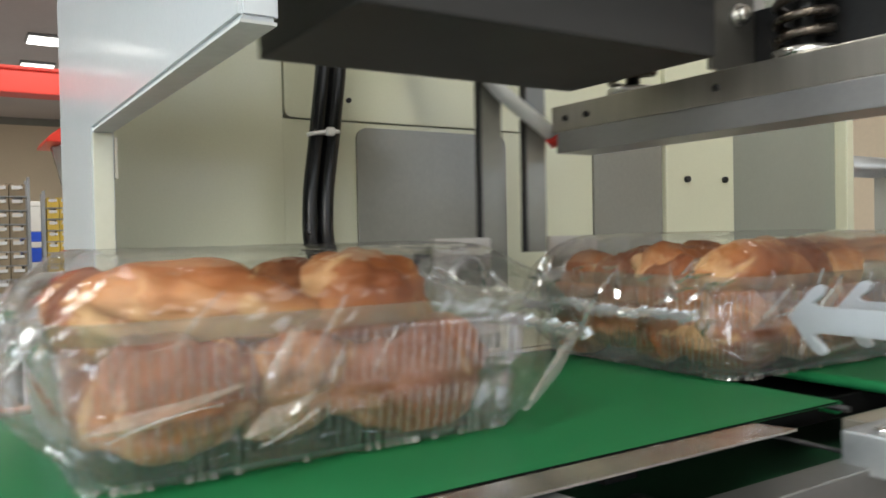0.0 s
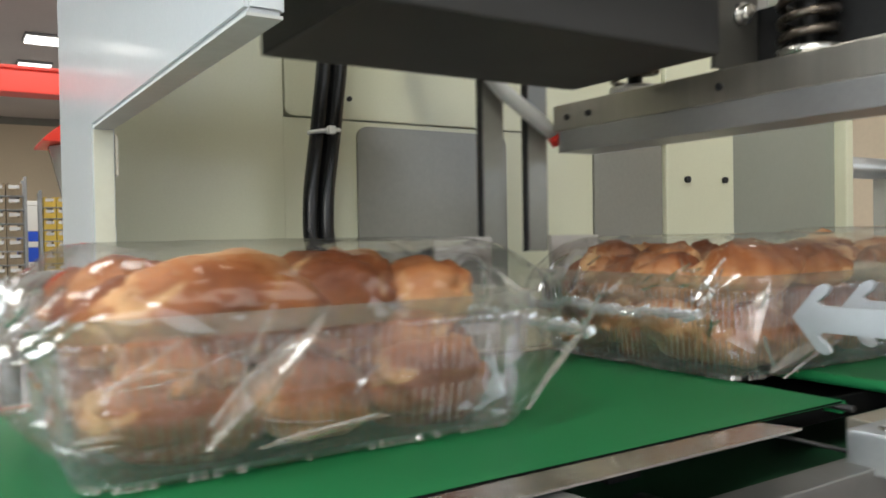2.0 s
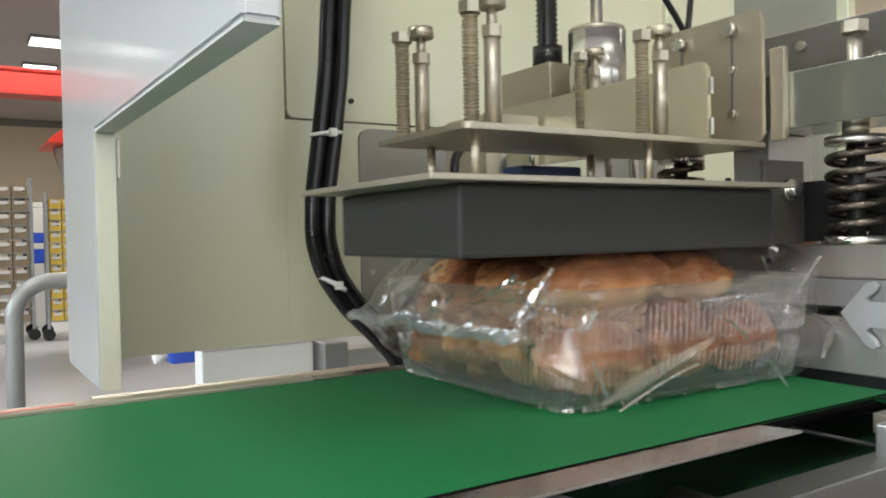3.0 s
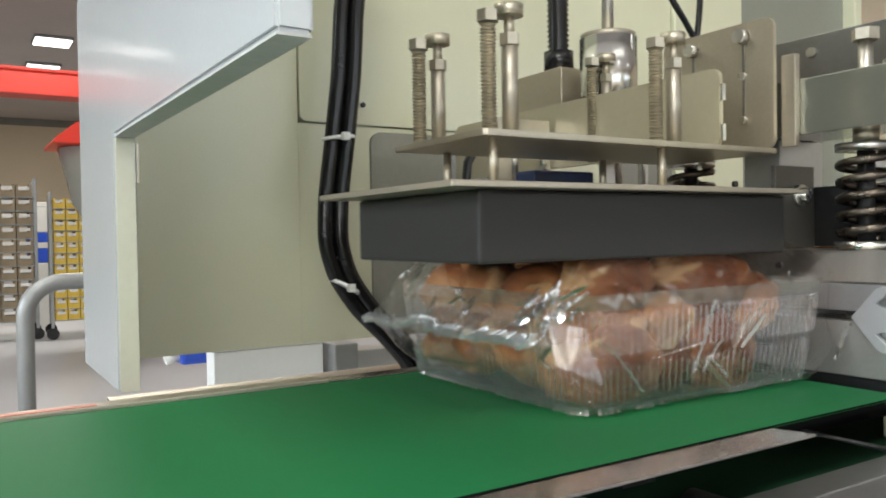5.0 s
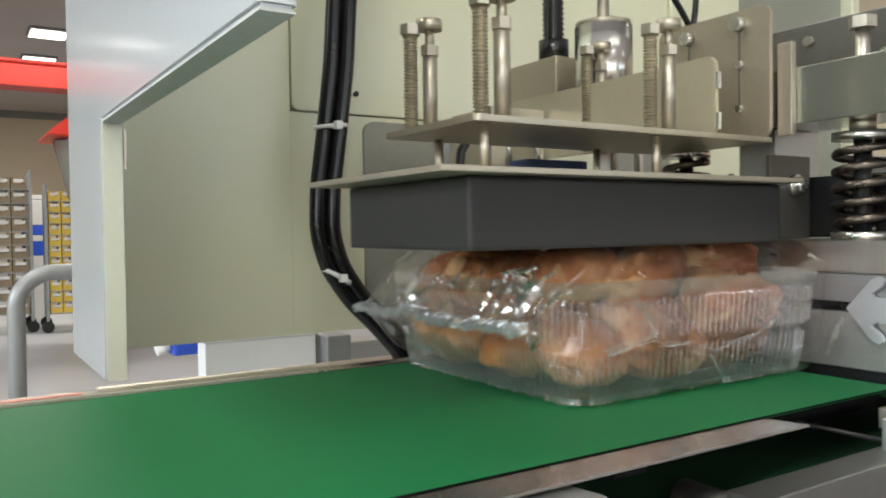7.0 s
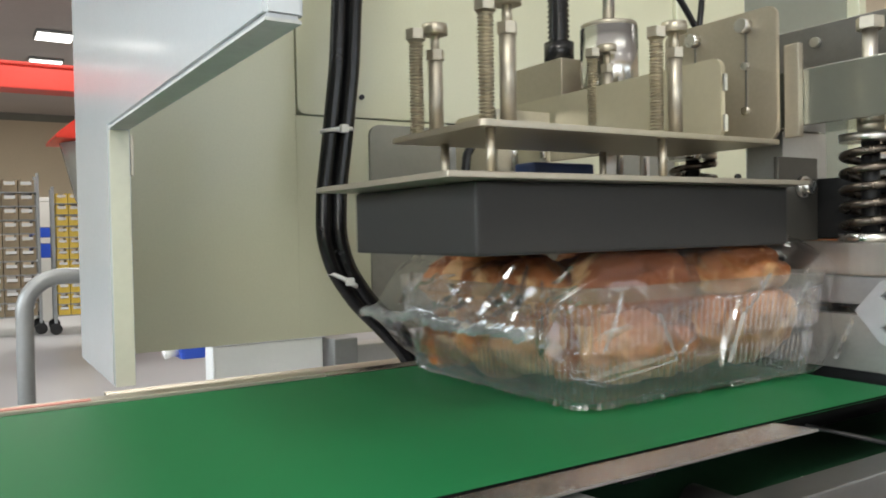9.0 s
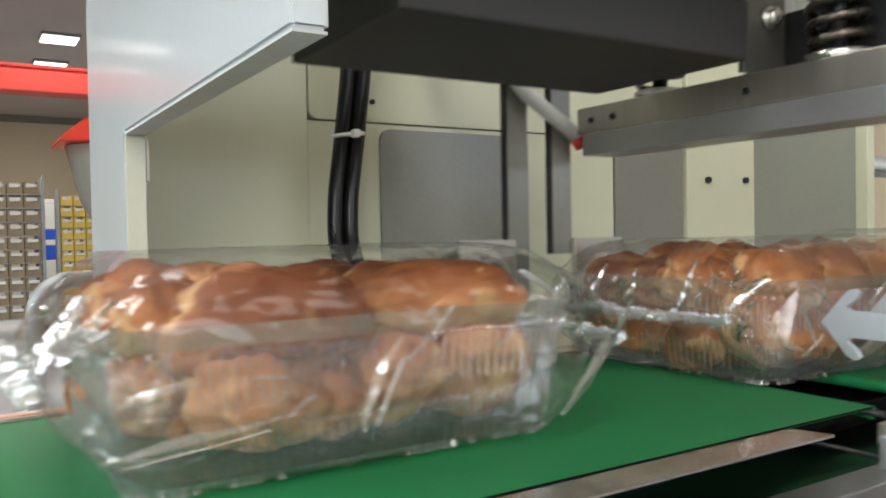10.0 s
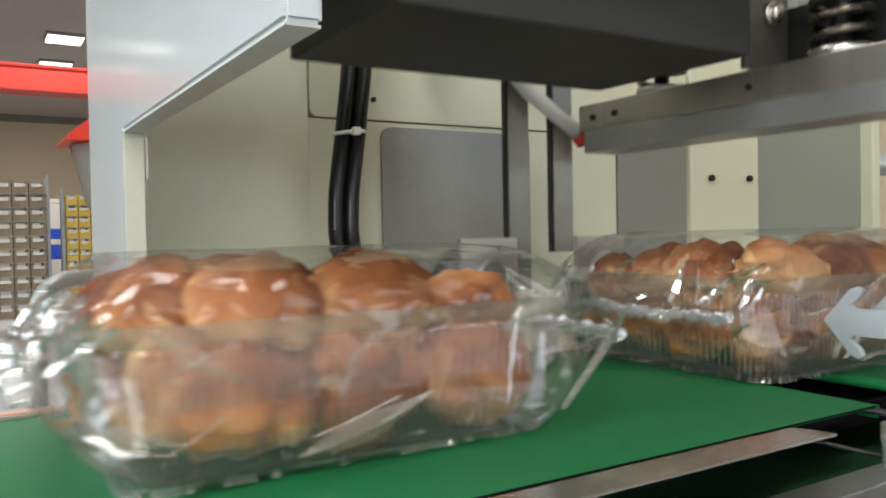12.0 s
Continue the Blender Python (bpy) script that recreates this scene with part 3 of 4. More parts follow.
    for yy, zs in ((0.572, (0.373, 0.329, 0.28)), (0.642, (0.371, 0.335))):
        part("slot", bm_box(-0.0075, -0.0063, yy - 0.0012, yy + 0.0012, min(zs) - 0.004, max(zs)), WORN, up)
        for k, zz in enumerate(zs):
            part("slot_screw", bm_tube([(-0.017 if k == 0 else -0.011, yy, zz), (-0.0063, yy, zz)], 0.008 if k == 0 else 0.0042, 14), CHROME, up)
    arm = part("cross_arm", bm_prism(round_rect(0.56, 1.08, 0.2447, 0.332, 0.012), "x", -0.063, -0.057, 0.0008), ARMM, h, "long flat pale cross arm")
    for zz in (0.262, 0.305):
        part("edge_bolt", bm_box(-0.0625, -0.0575, 0.5565, 0.5595, zz - 0.009, zz + 0.009, 0.0005), CHROME, arm)
    part("grey_block", bm_box(-0.052, 0.016, 0.83, 0.94, 0.30, 0.385, 0.002), PLATE, h)
    for px, py in ((-0.375, 0.545), (-0.17, 0.545), (-0.34, 0.672), (-0.128, 0.672)):
        part("stand_off", bm_tube([(px, py, 0.1975), (px, py, 0.239)], 0.0042, 12), ZINC, h)

    def guide(px, py, top, thread):
        g = part("guide_rod", bm_tube([(px, py, 0.2447), (px, py, top)], 0.0072, 16), SATIN, h)
        part("rod_tip", bm_tube([(px, py, top), (px, py, top + 0.022)], 0.0045, 12), ZINC, g)
        part("collar_nut", bm_hex(px, py, top - 0.006, top + 0.004, 0.009), ZINC, g)
        part("lock_nut", bm_tube([(px, py, top + 0.019), (px, py, top + 0.029)], 0.0125, 18), ZINC, g)
        if thread:
            qx, qy = px - 0.017, py + 0.008
            thread_bm = bm_tube([(qx, qy, 0.2447 + 0.0016 * k) for k in range(int((top + 0.014 - 0.2447) / 0.0016))], 0.006, 12,
                                             radii=[0.0052 if k % 2 else 0.0074 for k in range(int((top + 0.014 - 0.2447) / 0.0016))])
            for face in thread_bm.faces:
                face.smooth = False
            r = part("threaded_rod", thread_bm, ZINC, h, "threaded rod")
            part("top_nut", bm_hex(qx, qy, top + 0.014, top + 0.024, 0.010), ZINC, r)

    guide(-0.352, 0.55, 0.326, True)
    guide(-0.146, 0.55, 0.326, True)
    guide(-0.352, 0.668, 0.326, True)
    guide(-0.045, 0.75, 0.356, True)
    cy = part("air_cylinder", bm_tube([(-0.012, 0.78, 0.30), (-0.012, 0.78, 0.415)], 0.038, 48), POLISH, h, "polished air cylinder")
    part("end_cap", bm_tube([(-0.012, 0.78, 0.4152), (-0.012, 0.78, 0.421)], 0.0365, 40), SATIN, cy)
    part("piston_rod", bm_tube([(-0.012, 0.78, 0.4212), (-0.012, 0.78, 0.55)], 0.008, 14), CHROME, cy)
    part("cable_gland", bm_tube([(-0.03, 0.86, 0.3855), (-0.03, 0.86, 0.412)], 0.021, 20), BLACK, h)
    way = [Vector((-0.03, 0.86, 0.41)).lerp(Vector((0.0, 0.87, 0.7)), k / 80) + Vector((-0.008 * math.sin(math.pi * k / 80), 0, 0)) for k in range(81)]
    part("head_cable", bm_tube(way, 0.015, 14, radii=[0.0155 if k % 2 else 0.0128 for k in range(81)]), BLACK, h, "black corrugated cable")
    for hose in HEAD_HOSES:
        part("thin_hose", bm_tube(hose, 0.005, 10), BLACK, h, "thin black air hose")
    part("blue_valve", bm_box(-0.21, -0.12, 0.695, 0.73, 0.1975, 0.228, 0.003), NAVY, h, "dark blue air valve")
    part("air_hose", bm_tube([(-0.10, 0.835, 0.215), (-0.075, 0.83, 0.172), (-0.05, 0.83, 0.15), (-0.01, 0.83, 0.126), (0.034, 0.83, 0.1)], 0.0105, 12), TUBE, h, "milky air hose")
    part("hose_fitting", bm_tube([(0.034, 0.83, 0.099), (0.043, 0.829, 0.088)], 0.0115, 12), REDPL, h, "red push fitting")
    return h


head = sealing_head()


# ---- packs of rolls ----
def roll_mesh(seed, fx, fy, fz):
    rng = random.Random(seed)
    bm = bmesh.new()
    bmesh.ops.create_icosphere(bm, subdivisions=4, radius=1)
    off = Vector((rng.uniform(-9, 9), rng.uniform(-9, 9), rng.uniform(-9, 9)))
    for v in bm.verts:
        p = v.co.copy()
        d = 1 + 0.2 * noise.noise(p * 1.3 + off) + 0.10 * noise.noise(p * 3.2 + off) + 0.045 * noise.noise(p * 8 + off) - 0.17 * max(0.0, 0.13 - abs(noise.noise(p * 1.1 - off))) / 0.13
        p = p * d
        if p.z < 0:
            p.z *= 0.8
        k = 1 - 0.12 * max(0, p.z) ** 2
        v.co = Vector((p.x * fx * k, p.y * fy * k, p.z * fz))
    for f in bm.faces:
        f.smooth = True
    return mesh_of("roll", bm, CRUST)


ROUND = [roll_mesh(k, 0.056, 0.051, 0.041) for k in range(4)]
LONG = [roll_mesh(10 + k, 0.084, 0.046, 0.040) for k in range(4)]
MID = [roll_mesh(20 + k, 0.068, 0.049, 0.041) for k in range(4)]
TX0, TX, TY0, TY1 = -0.014, 0.316, 0.496, 0.795


def tray_mesh(rim):
    """Clear ribbed tray: floor, ribbed walls leaning out, a flat rim with a lip."""
    bm = bmesh.new()
    n = 640

    def loop(grow, z, rib):
        pts = round_rect(TX0 - grow, TX + grow, TY0 - grow, TY1 + grow, 0.03 + grow * 0.5, 12)
        pts.append(pts[0])
        seg = [0]
        for a, b in zip(pts, pts[1:]):
            seg.append(seg[-1] + math.dist(a, b))
        ring, j = [], 0
        for k in range(n):
            s = seg[-1] * k / n
            while seg[j + 1] < s:
                j += 1
            f = (s - seg[j]) / max(1e-9, seg[j + 1] - seg[j])
            px, py = pts[j][0] + f * (pts[j + 1][0] - pts[j][0]), pts[j][1] + f * (pts[j + 1][1] - pts[j][1])
            d = Vector((pts[j + 1][1] - pts[j][1], pts[j][0] - pts[j + 1][0]))
            d = d.normalized() if d.length else Vector((0, 0))
            w = rib * (1.3 if k % 4 in (0, 1) else -1.3)
            ring.append(bm.verts.new((px + d.x * w, py + d.y * w, z)))
        return ring

    rows = [(-0.016, 0.004, 0), (-0.013, 0.0015, 0.0), (-0.007, 0.0015, 0.0012), (-0.004, 0.005, 0.0018), (-0.001, 0.045, 0.0018), (-0.001, 0.046, 0.0), (0.001, 0.05, 0.0),
            (0.0025, 0.052, 0.0016), (0.006, 0.088, 0.0016), (0.007, 0.092, 0), (0.012, 0.094, 0), (0.0135, 0.106, 0), (0.016, 0.107, 0)]
    rows = rows[9:] if rim else rows[:10]
    rings = [loop(*r) for r in rows]
    for a, b in zip(rings, rings[1:]):
        for k in range(n):
            bm.faces.new((a[k], a[(k + 1) % n], b[(k + 1) % n], b[k])).smooth = rim
    if not rim:
        bm.faces.new(rings[0])
    return mesh_of("rim" if rim else "tray", bm, RIM if rim else PET)


def film_mesh(seed):
    """The sealed film: a crinkled tube of small flat facets, drawn flat at both ends."""
    rng = random.Random(seed)
    off = Vector((rng.uniform(-9, 9), rng.uniform(-9, 9), rng.uniform(-9, 9)))
    a, b, nu, nv = -0.058, 0.384, 72, 44
    yc = 0.646
    top = rng.uniform(0.146, 0.154)
    bm = bmesh.new()
    rings = []
    for i in range(nv + 1):
        ring = []
        for j in range(nu):
            inner = 0 < i < nv
            x = a + (b - a) * (i + (rng.uniform(-0.42, 0.42) if inner else 0)) / nv
            near = min(x - a, b - x)
            k = min(1.0, max(0.0, (near - 0.003) / (0.062 if x < 0.15 else 0.07))) ** (0.6 if x < 0.15 else 0.45)
            q = 2 * math.pi * (j + rng.uniform(-0.4, 0.4)) / nu
            cu, sv = math.cos(q), math.sin(q)
            e = 0.22 if sv < 0 else 0.45
            u = math.copysign(abs(cu) ** e, cu)
            v = math.copysign(abs(sv) ** e, sv)
            zt = 0.068 + (top - 0.068) * k
            kb = min(1.0, max(0.0, (b - x - 0.004) / 0.098)) if x > 0.15 else k
            zb = 0.068 - 0.0662 * kb
            z = 0.068 + v * ((zt - 0.068) if v > 0 else (0.068 - zb))
            lean = 0.154 + 0.011 * min(1.0, max(0.0, z / 0.1)) if z < 0.11 else 0.165 - 0.35 * (z - 0.11)
            flare = 0.022 * max(0.0, min(1.0, (x - 0.20) / 0.07)) * kb * max(0.0, -v) if u < 0 else 0.0
            tuck = 0.05 * k * (1 - k) * 4 * max(0.0, 1 - abs(z - 0.068) / 0.045) * abs(u) ** 8
            y = yc + u * lean - math.copysign(tuck, u) - flare
            ridge = abs(noise.noise(Vector((x * 15, y * 11, z * 18)) + off))
            calm = 1 - 0.72 * k * max(0.0, sv) ** 0.5
            slant = noise.noise(Vector(((x * 0.77 + z * 0.64) * 70, (z * 0.77 - x * 0.64) * 9, y * 6)) + off)
            w = (0.007 * (0.3 - ridge) + 0.0035 * slant * abs(slant) + noise.noise(Vector((x * 50, y * 28, z * 50)) + off) * 0.0006) * calm
            crease = noise.noise(Vector((x * 7, q * 7.0, 0.3)) + off) * 0.010 * (1 - k) + noise.noise(Vector((x * 5, q * 15, 0.3)) + off) * (0.002 + 0.008 * (1 - k)) * (calm if k > 0.95 else 1)
            wz = w + crease
            lift = min(1.0, max(0.0, (z - 0.003) / 0.02))
            ring.append(bm.verts.new((x, y + math.copysign(wz, u) * abs(u) * (1 if z > 0.01 else 0.3), z + wz * lift * (1.0 if v > 0 else 0.4) * (0.2 + 0.8 * k))))
        rings.append(ring)
    for p, q in zip(rings, rings[1:]):
        for j in range(nu):
            c = (p[j], p[(j + 1) % nu], q[(j + 1) % nu], q[j])
            if rng.random() < 0.5:
                bm.faces.new((c[0], c[1], c[2]))
                bm.faces.new((c[0], c[2], c[3]))
            else:
                bm.faces.new((c[0], c[1], c[3]))
                bm.faces.new((c[1], c[2], c[3]))
    return mesh_of("film", bm, FILM)


def fold_meshes(seed, creases):
    """Folds where the film lies double, their milky white also standing for glints: slim, sharp, pointed slips on the
    near side, the leading end and the trailing end.
    """
    rng = random.Random(seed)
    made = []

    def slip(origin, along, across, out, length, width, mat=FOLD):
        bm = bmesh.new()
        prev = None
        bend, n = rng.uniform(-0.22, 0.22), rng.choice((4, 5, 7))
        for k in range(n + 1):
            q = k / n
            c = Vector(origin) + Vector(along) * length * q + Vector(across) * bend * length * q * (1 - q)
            w = width * max(0.06, min(1.0, q * 3.2, (1 - q) * 1.6)) * rng.uniform(0.75, 1.15)
            row = [bm.verts.new(c + Vector(across) * w * f + Vector(out) * (g + rng.uniform(0, 0.0015))) for f, g in ((-0.5, 0.0), (-0.05, 0.004), (0.5, 0.0))]
            if prev:
                for j in range(2):
                    bm.faces.new((prev[j], prev[j + 1], row[j + 1], row[j]))
            prev = row
        made.append(mesh_of("fold", bm, mat))

    for ux, uz, vx, vz, wide in creases:
        way = Vector((vx - ux, 0, vz - uz))
        w = way.normalized()
        up = Vector((-w.z, 0, w.x))
        slip((ux, 0.476, uz), w, up, (0, -1, 0), way.length, wide, FLAP)
        for side in (rng.choice((-0.46, 0.42)),):
            foot = Vector((ux, 0.4725, uz)) + w * way.length * 0.1 + up * wide * side
            slip(foot, w, up, (0, -1, 0), way.length * rng.uniform(0.6, 0.8), rng.uniform(0.0007, 0.0014), GLINT)
    for _ in range(8):
        g = radians(rng.choice((rng.uniform(15, 70), rng.uniform(-70, -15), rng.uniform(-15, 15))))
        slip((rng.uniform(-0.01, 0.27), 0.477, rng.uniform(0.03, 0.095)), (math.cos(g), 0, math.sin(g)), (-math.sin(g), 0, math.cos(g)), (0, -1, 0), rng.uniform(0.02, 0.07), rng.uniform(0.0008, 0.0024))
    for _ in range(8):
        y = rng.uniform(0.50, 0.78)
        g = radians(rng.uniform(25, 65))
        slip((rng.uniform(-0.055, -0.035), y, 0.078), (math.cos(g), rng.uniform(-0.5, 0.5), math.sin(g)), (0, 1, 0), (-0.7, 0, 0.7), rng.uniform(0.02, 0.055), rng.uniform(0.006, 0.018), CRUMPLE)
    for _ in range(20):
        g, y = radians(rng.uniform(-80, 80)), rng.choice((rng.uniform(0.49, 0.56), rng.uniform(0.49, 0.78)))
        slip((rng.uniform(-0.05, -0.02), y, rng.uniform(0.082, 0.112)), (0.4 * math.cos(g), math.sin(g), 0.5 * math.cos(g)), (0.6, 0.1, 0.8), (-0.8, -0.2, 0.5), rng.uniform(0.012, 0.034), rng.uniform(0.004, 0.012), CRUMPLE)
    for _ in range(5):
        y = rng.uniform(0.50, 0.76)
        slip((rng.uniform(0.29, 0.32), y, rng.uniform(0.10, 0.125)), (0.8, rng.uniform(-0.4, 0.4), -0.5), (0, 1, 0), (0.6, 0, 0.8), rng.uniform(0.03, 0.06), rng.uniform(0.003, 0.008))
    for k in range(14):
        z = 0.02 + 0.0065 * k + rng.uniform(0, 0.006)
        foot = 0.288 + 0.9 * abs(z - 0.02) * (1 if z > 0.02 else 0.3)
        way = Vector((0.382, 0.503, 0.07)) - Vector((foot, 0.466, z))
        slip((foot, 0.466, z), way.normalized(), (-way.normalized().z, 0, way.normalized().x), (0, -1, 0), way.length * rng.uniform(0.8, 1.0), rng.uniform(0.002, 0.009), FLAP if k % 3 == 2 else CRUMPLE if k % 4 == 1 else FOLD)
    return made


def seal_mesh(seed):
    """The crimped seal at one end: a narrow corrugated band."""
    rng = random.Random(seed)
    bm = bmesh.new()
    prev = None
    for k in range(141):
        y = 0.503 + 0.297 * k / 140
        z = 0.068 + rng.uniform(0.002, 0.006) * (1 if k % 2 else -1) + 0.006 * noise.noise(Vector((y * 22, seed, 0.5)))
        sway = 0.004 * noise.noise(Vector((y * 9, seed, 2.5)))
        row = [bm.verts.new((x + sway, y, z + 0.002 * j)) for j, x in enumerate((-0.005, 0.0, 0.005))]
        if prev:
            for j in range(2):
                bm.faces.new((prev[j], prev[j + 1], row[j + 1], row[j]))
        prev = row
    return mesh_of("seal", bm, SEALM)


def rib_mesh():
    """Thin upright ribs of thicker plastic round the tray, in two tiers, and milky flecks for the glints at their lower
    ends.
    """
    bm, feet, rng = bmesh.new(), bmesh.new(), random.Random(7)
    for grow0, z0, grow1, z1, skip in ((-0.002, 0.004, 0.003, 0.044, 0.0), (0.0055, 0.053, 0.009, 0.091, 0.5)):
        lo, hi = round_rect(TX0 - grow0, TX + grow0, TY0 - grow0, TY1 + grow0, 0.03, 8), round_rect(TX0 - grow1, TX + grow1, TY0 - grow1, TY1 + grow1, 0.03, 8)
        for p0, p1, q0, q1 in zip(lo, lo[1:] + lo[:1], hi, hi[1:] + hi[:1]):
            long = math.dist(p0, p1)
            m = max(1, round(long / 0.0078))
            d = Vector((p1[0] - p0[0], p1[1] - p0[1], 0)).normalized() * 0.0016
            o = Vector((d.y, -d.x, 0)) * 0.9
            for k in range(m):
                f = (k + skip * 0.5 + 0.25) / m
                a = Vector((p0[0] + (p1[0] - p0[0]) * f, p0[1] + (p1[1] - p0[1]) * f, z0))
                b = Vector((q0[0] + (q1[0] - q0[0]) * f, q0[1] + (q1[1] - q0[1]) * f, z1))
                a, b = a.lerp(b, rng.uniform(0, 0.06)), b.lerp(a, rng.uniform(0, 0.06))
                v = [bm.verts.new(c) for c in (a - d, a + o, a + d, b + d, b + o, b - d)]
                bm.faces.new((v[0], v[1], v[4], v[5]))
                bm.faces.new((v[1], v[2], v[3], v[4]))
                # pale flecks painted in for glints where the ribs end
                if z0 < 0.01 and rng.random() < 0.5:
                    c, w = Vector((p0[0] + (p1[0] - p0[0]) * f, p0[1] + (p1[1] - p0[1]) * f, 0.0)), d * rng.uniform(0.9, 1.5)
                    out = o.normalized()
                    v = [feet.verts.new(c + e) for e in (-w + out * 0.0015 + Vector((0, 0, 0.002)), w + out * 0.0015 + Vector((0, 0, 0.002)), w * 0.8 - out * 0.001 + Vector((0, 0, rng.uniform(0.005, 0.008))), -w * 0.8 - out * 0.001 + Vector((0, 0, rng.uniform(0.005, 0.008))))]
                    feet.faces.new(v)
    return mesh_of("ribs", bm, RIBM), mesh_of("foot_glints", feet, RIM)


RIBS, FOOT_GLINTS = rib_mesh()
TRAY, TRAY_RIM = tray_mesh(False), tray_mesh(True)
FILMS = [film_mesh(3 + k) for k in range(4)]
SEALS = [seal_mesh(60 + k) for k in range(2)]


# What each pack shows: rolls as (x, y, z, half length, half height), film creases as (x, z, x, z, width).
BATCH = {
    -1: ([(0.075, 0.552, 0.108, 0.074, 0.033), (0.205, 0.552, 0.104, 0.056, 0.032), (0.055, 0.55, 0.05, 0.055, 0.04), (0.235, 0.552, 0.046, 0.072, 0.042), (0.135, 0.56, 0.062, 0.04, 0.04), (0.145, 0.56, 0.033, 0.044, 0.03)],
         [(-0.012, 0.046, 0.08, 0.065, 0.016), (0.079, 0.031, 0.129, 0.055, 0.02), (0.095, 0.06, 0.12, 0.10, 0.012)]),
    0: ([(0.087, 0.552, 0.112, 0.070, 0.034), (0.185, 0.565, 0.115, 0.052, 0.032), (0.262, 0.57, 0.098, 0.042, 0.03), (0.045, 0.63, 0.105, 0.042, 0.032), (0.045, 0.61, 0.053, 0.042, 0.034), (0.062, 0.56, 0.068, 0.04, 0.034), (0.055, 0.548, 0.034, 0.052, 0.030), (0.148, 0.55, 0.036, 0.048, 0.032), (0.250, 0.548, 0.036, 0.052, 0.034), (0.238, 0.565, 0.068, 0.04, 0.03), (0.15, 0.575, 0.075, 0.045, 0.03)],
        [(0.054, 0.026, 0.131, 0.097, 0.024), (0.0, 0.07, 0.051, 0.075, 0.005), (0.086, 0.022, 0.178, 0.031, 0.009), (-0.02, 0.041, 0.01, 0.041, 0.006)]),
    1: ([(0.048, 0.72, 0.108, 0.042, 0.032), (0.075, 0.555, 0.107, 0.066, 0.034), (0.195, 0.56, 0.102, 0.056, 0.032), (0.09, 0.57, 0.073, 0.06, 0.03), (0.045, 0.725, 0.07, 0.042, 0.034), (0.06, 0.546, 0.036, 0.056, 0.034), (0.045, 0.74, 0.036, 0.04, 0.032), (0.158, 0.55, 0.05, 0.042, 0.04), (0.045, 0.66, 0.04, 0.042, 0.036), (0.255, 0.555, 0.04, 0.054, 0.036), (0.045, 0.64, 0.105, 0.04, 0.03)],
        [(0.002, 0.013, 0.143, 0.056, 0.024), (-0.02, 0.077, -0.005, 0.094, 0.006)]),
    2: ([(0.048, 0.725, 0.118, 0.036, 0.046), (0.075, 0.56, 0.104, 0.056, 0.032), (0.205, 0.56, 0.108, 0.066, 0.034), (0.045, 0.73, 0.038, 0.043, 0.034), (0.06, 0.57, 0.07, 0.056, 0.034), (0.122, 0.552, 0.066, 0.034, 0.034), (0.062, 0.552, 0.034, 0.060, 0.033), (0.205, 0.55, 0.038, 0.054, 0.036), (0.268, 0.56, 0.075, 0.04, 0.032), (0.045, 0.65, 0.06, 0.045, 0.036), (0.14, 0.555, 0.034, 0.036, 0.03)],
        [(0.103, 0.048, 0.145, 0.014, 0.009), (-0.02, 0.07, 0.02, 0.055, 0.006), (0.15, 0.05, 0.2, 0.09, 0.01)]),
    3: ([(0.045, 0.70, 0.108, 0.040, 0.032), (0.062, 0.585, 0.110, 0.055, 0.033), (0.118, 0.555, 0.094, 0.042, 0.03), (0.175, 0.59, 0.112, 0.048, 0.033), (0.262, 0.57, 0.105, 0.045, 0.032), (0.05, 0.60, 0.072, 0.038, 0.034), (0.055, 0.57, 0.036, 0.046, 0.034), (0.128, 0.552, 0.05, 0.054, 0.036), (0.155, 0.545, 0.03, 0.034, 0.026), (0.242, 0.552, 0.056, 0.068, 0.042), (0.045, 0.70, 0.048, 0.041, 0.046)],
        [(-0.008, 0.052, 0.059, 0.062, 0.010), (0.062, 0.053, 0.109, 0.052, 0.006), (0.03, 0.09, 0.09, 0.06, 0.006)]),
    4: ([(0.048, 0.715, 0.108, 0.046, 0.032), (0.095, 0.552, 0.098, 0.064, 0.036), (0.235, 0.555, 0.104, 0.066, 0.036), (0.045, 0.715, 0.058, 0.040, 0.034), (0.048, 0.61, 0.05, 0.044, 0.038), (0.085, 0.548, 0.044, 0.048, 0.040), (0.188, 0.55, 0.05, 0.044, 0.038), (0.266, 0.552, 0.05, 0.046, 0.040), (0.13, 0.56, 0.04, 0.04, 0.036)],
        [(-0.03, 0.036, 0.086, 0.049, 0.010), (-0.02, 0.066, 0.025, 0.074, 0.012), (0.13, 0.03, 0.16, 0.09, 0.012)]),
    5: ([(0.048, 0.63, 0.115, 0.05, 0.034), (0.09, 0.56, 0.110, 0.048, 0.034), (0.178, 0.56, 0.114, 0.050, 0.034), (0.262, 0.56, 0.092, 0.047, 0.032), (0.064, 0.55, 0.05, 0.062, 0.046), (0.165, 0.552, 0.044, 0.054, 0.042), (0.258, 0.552, 0.046, 0.052, 0.042)],
        [(-0.001, 0.107, 0.06, 0.068, 0.015), (-0.033, 0.056, 0.021, 0.038, 0.014), (0.09, 0.02, 0.19, 0.05, 0.022), (0.25, 0.09, 0.30, 0.10, 0.016)]),
}


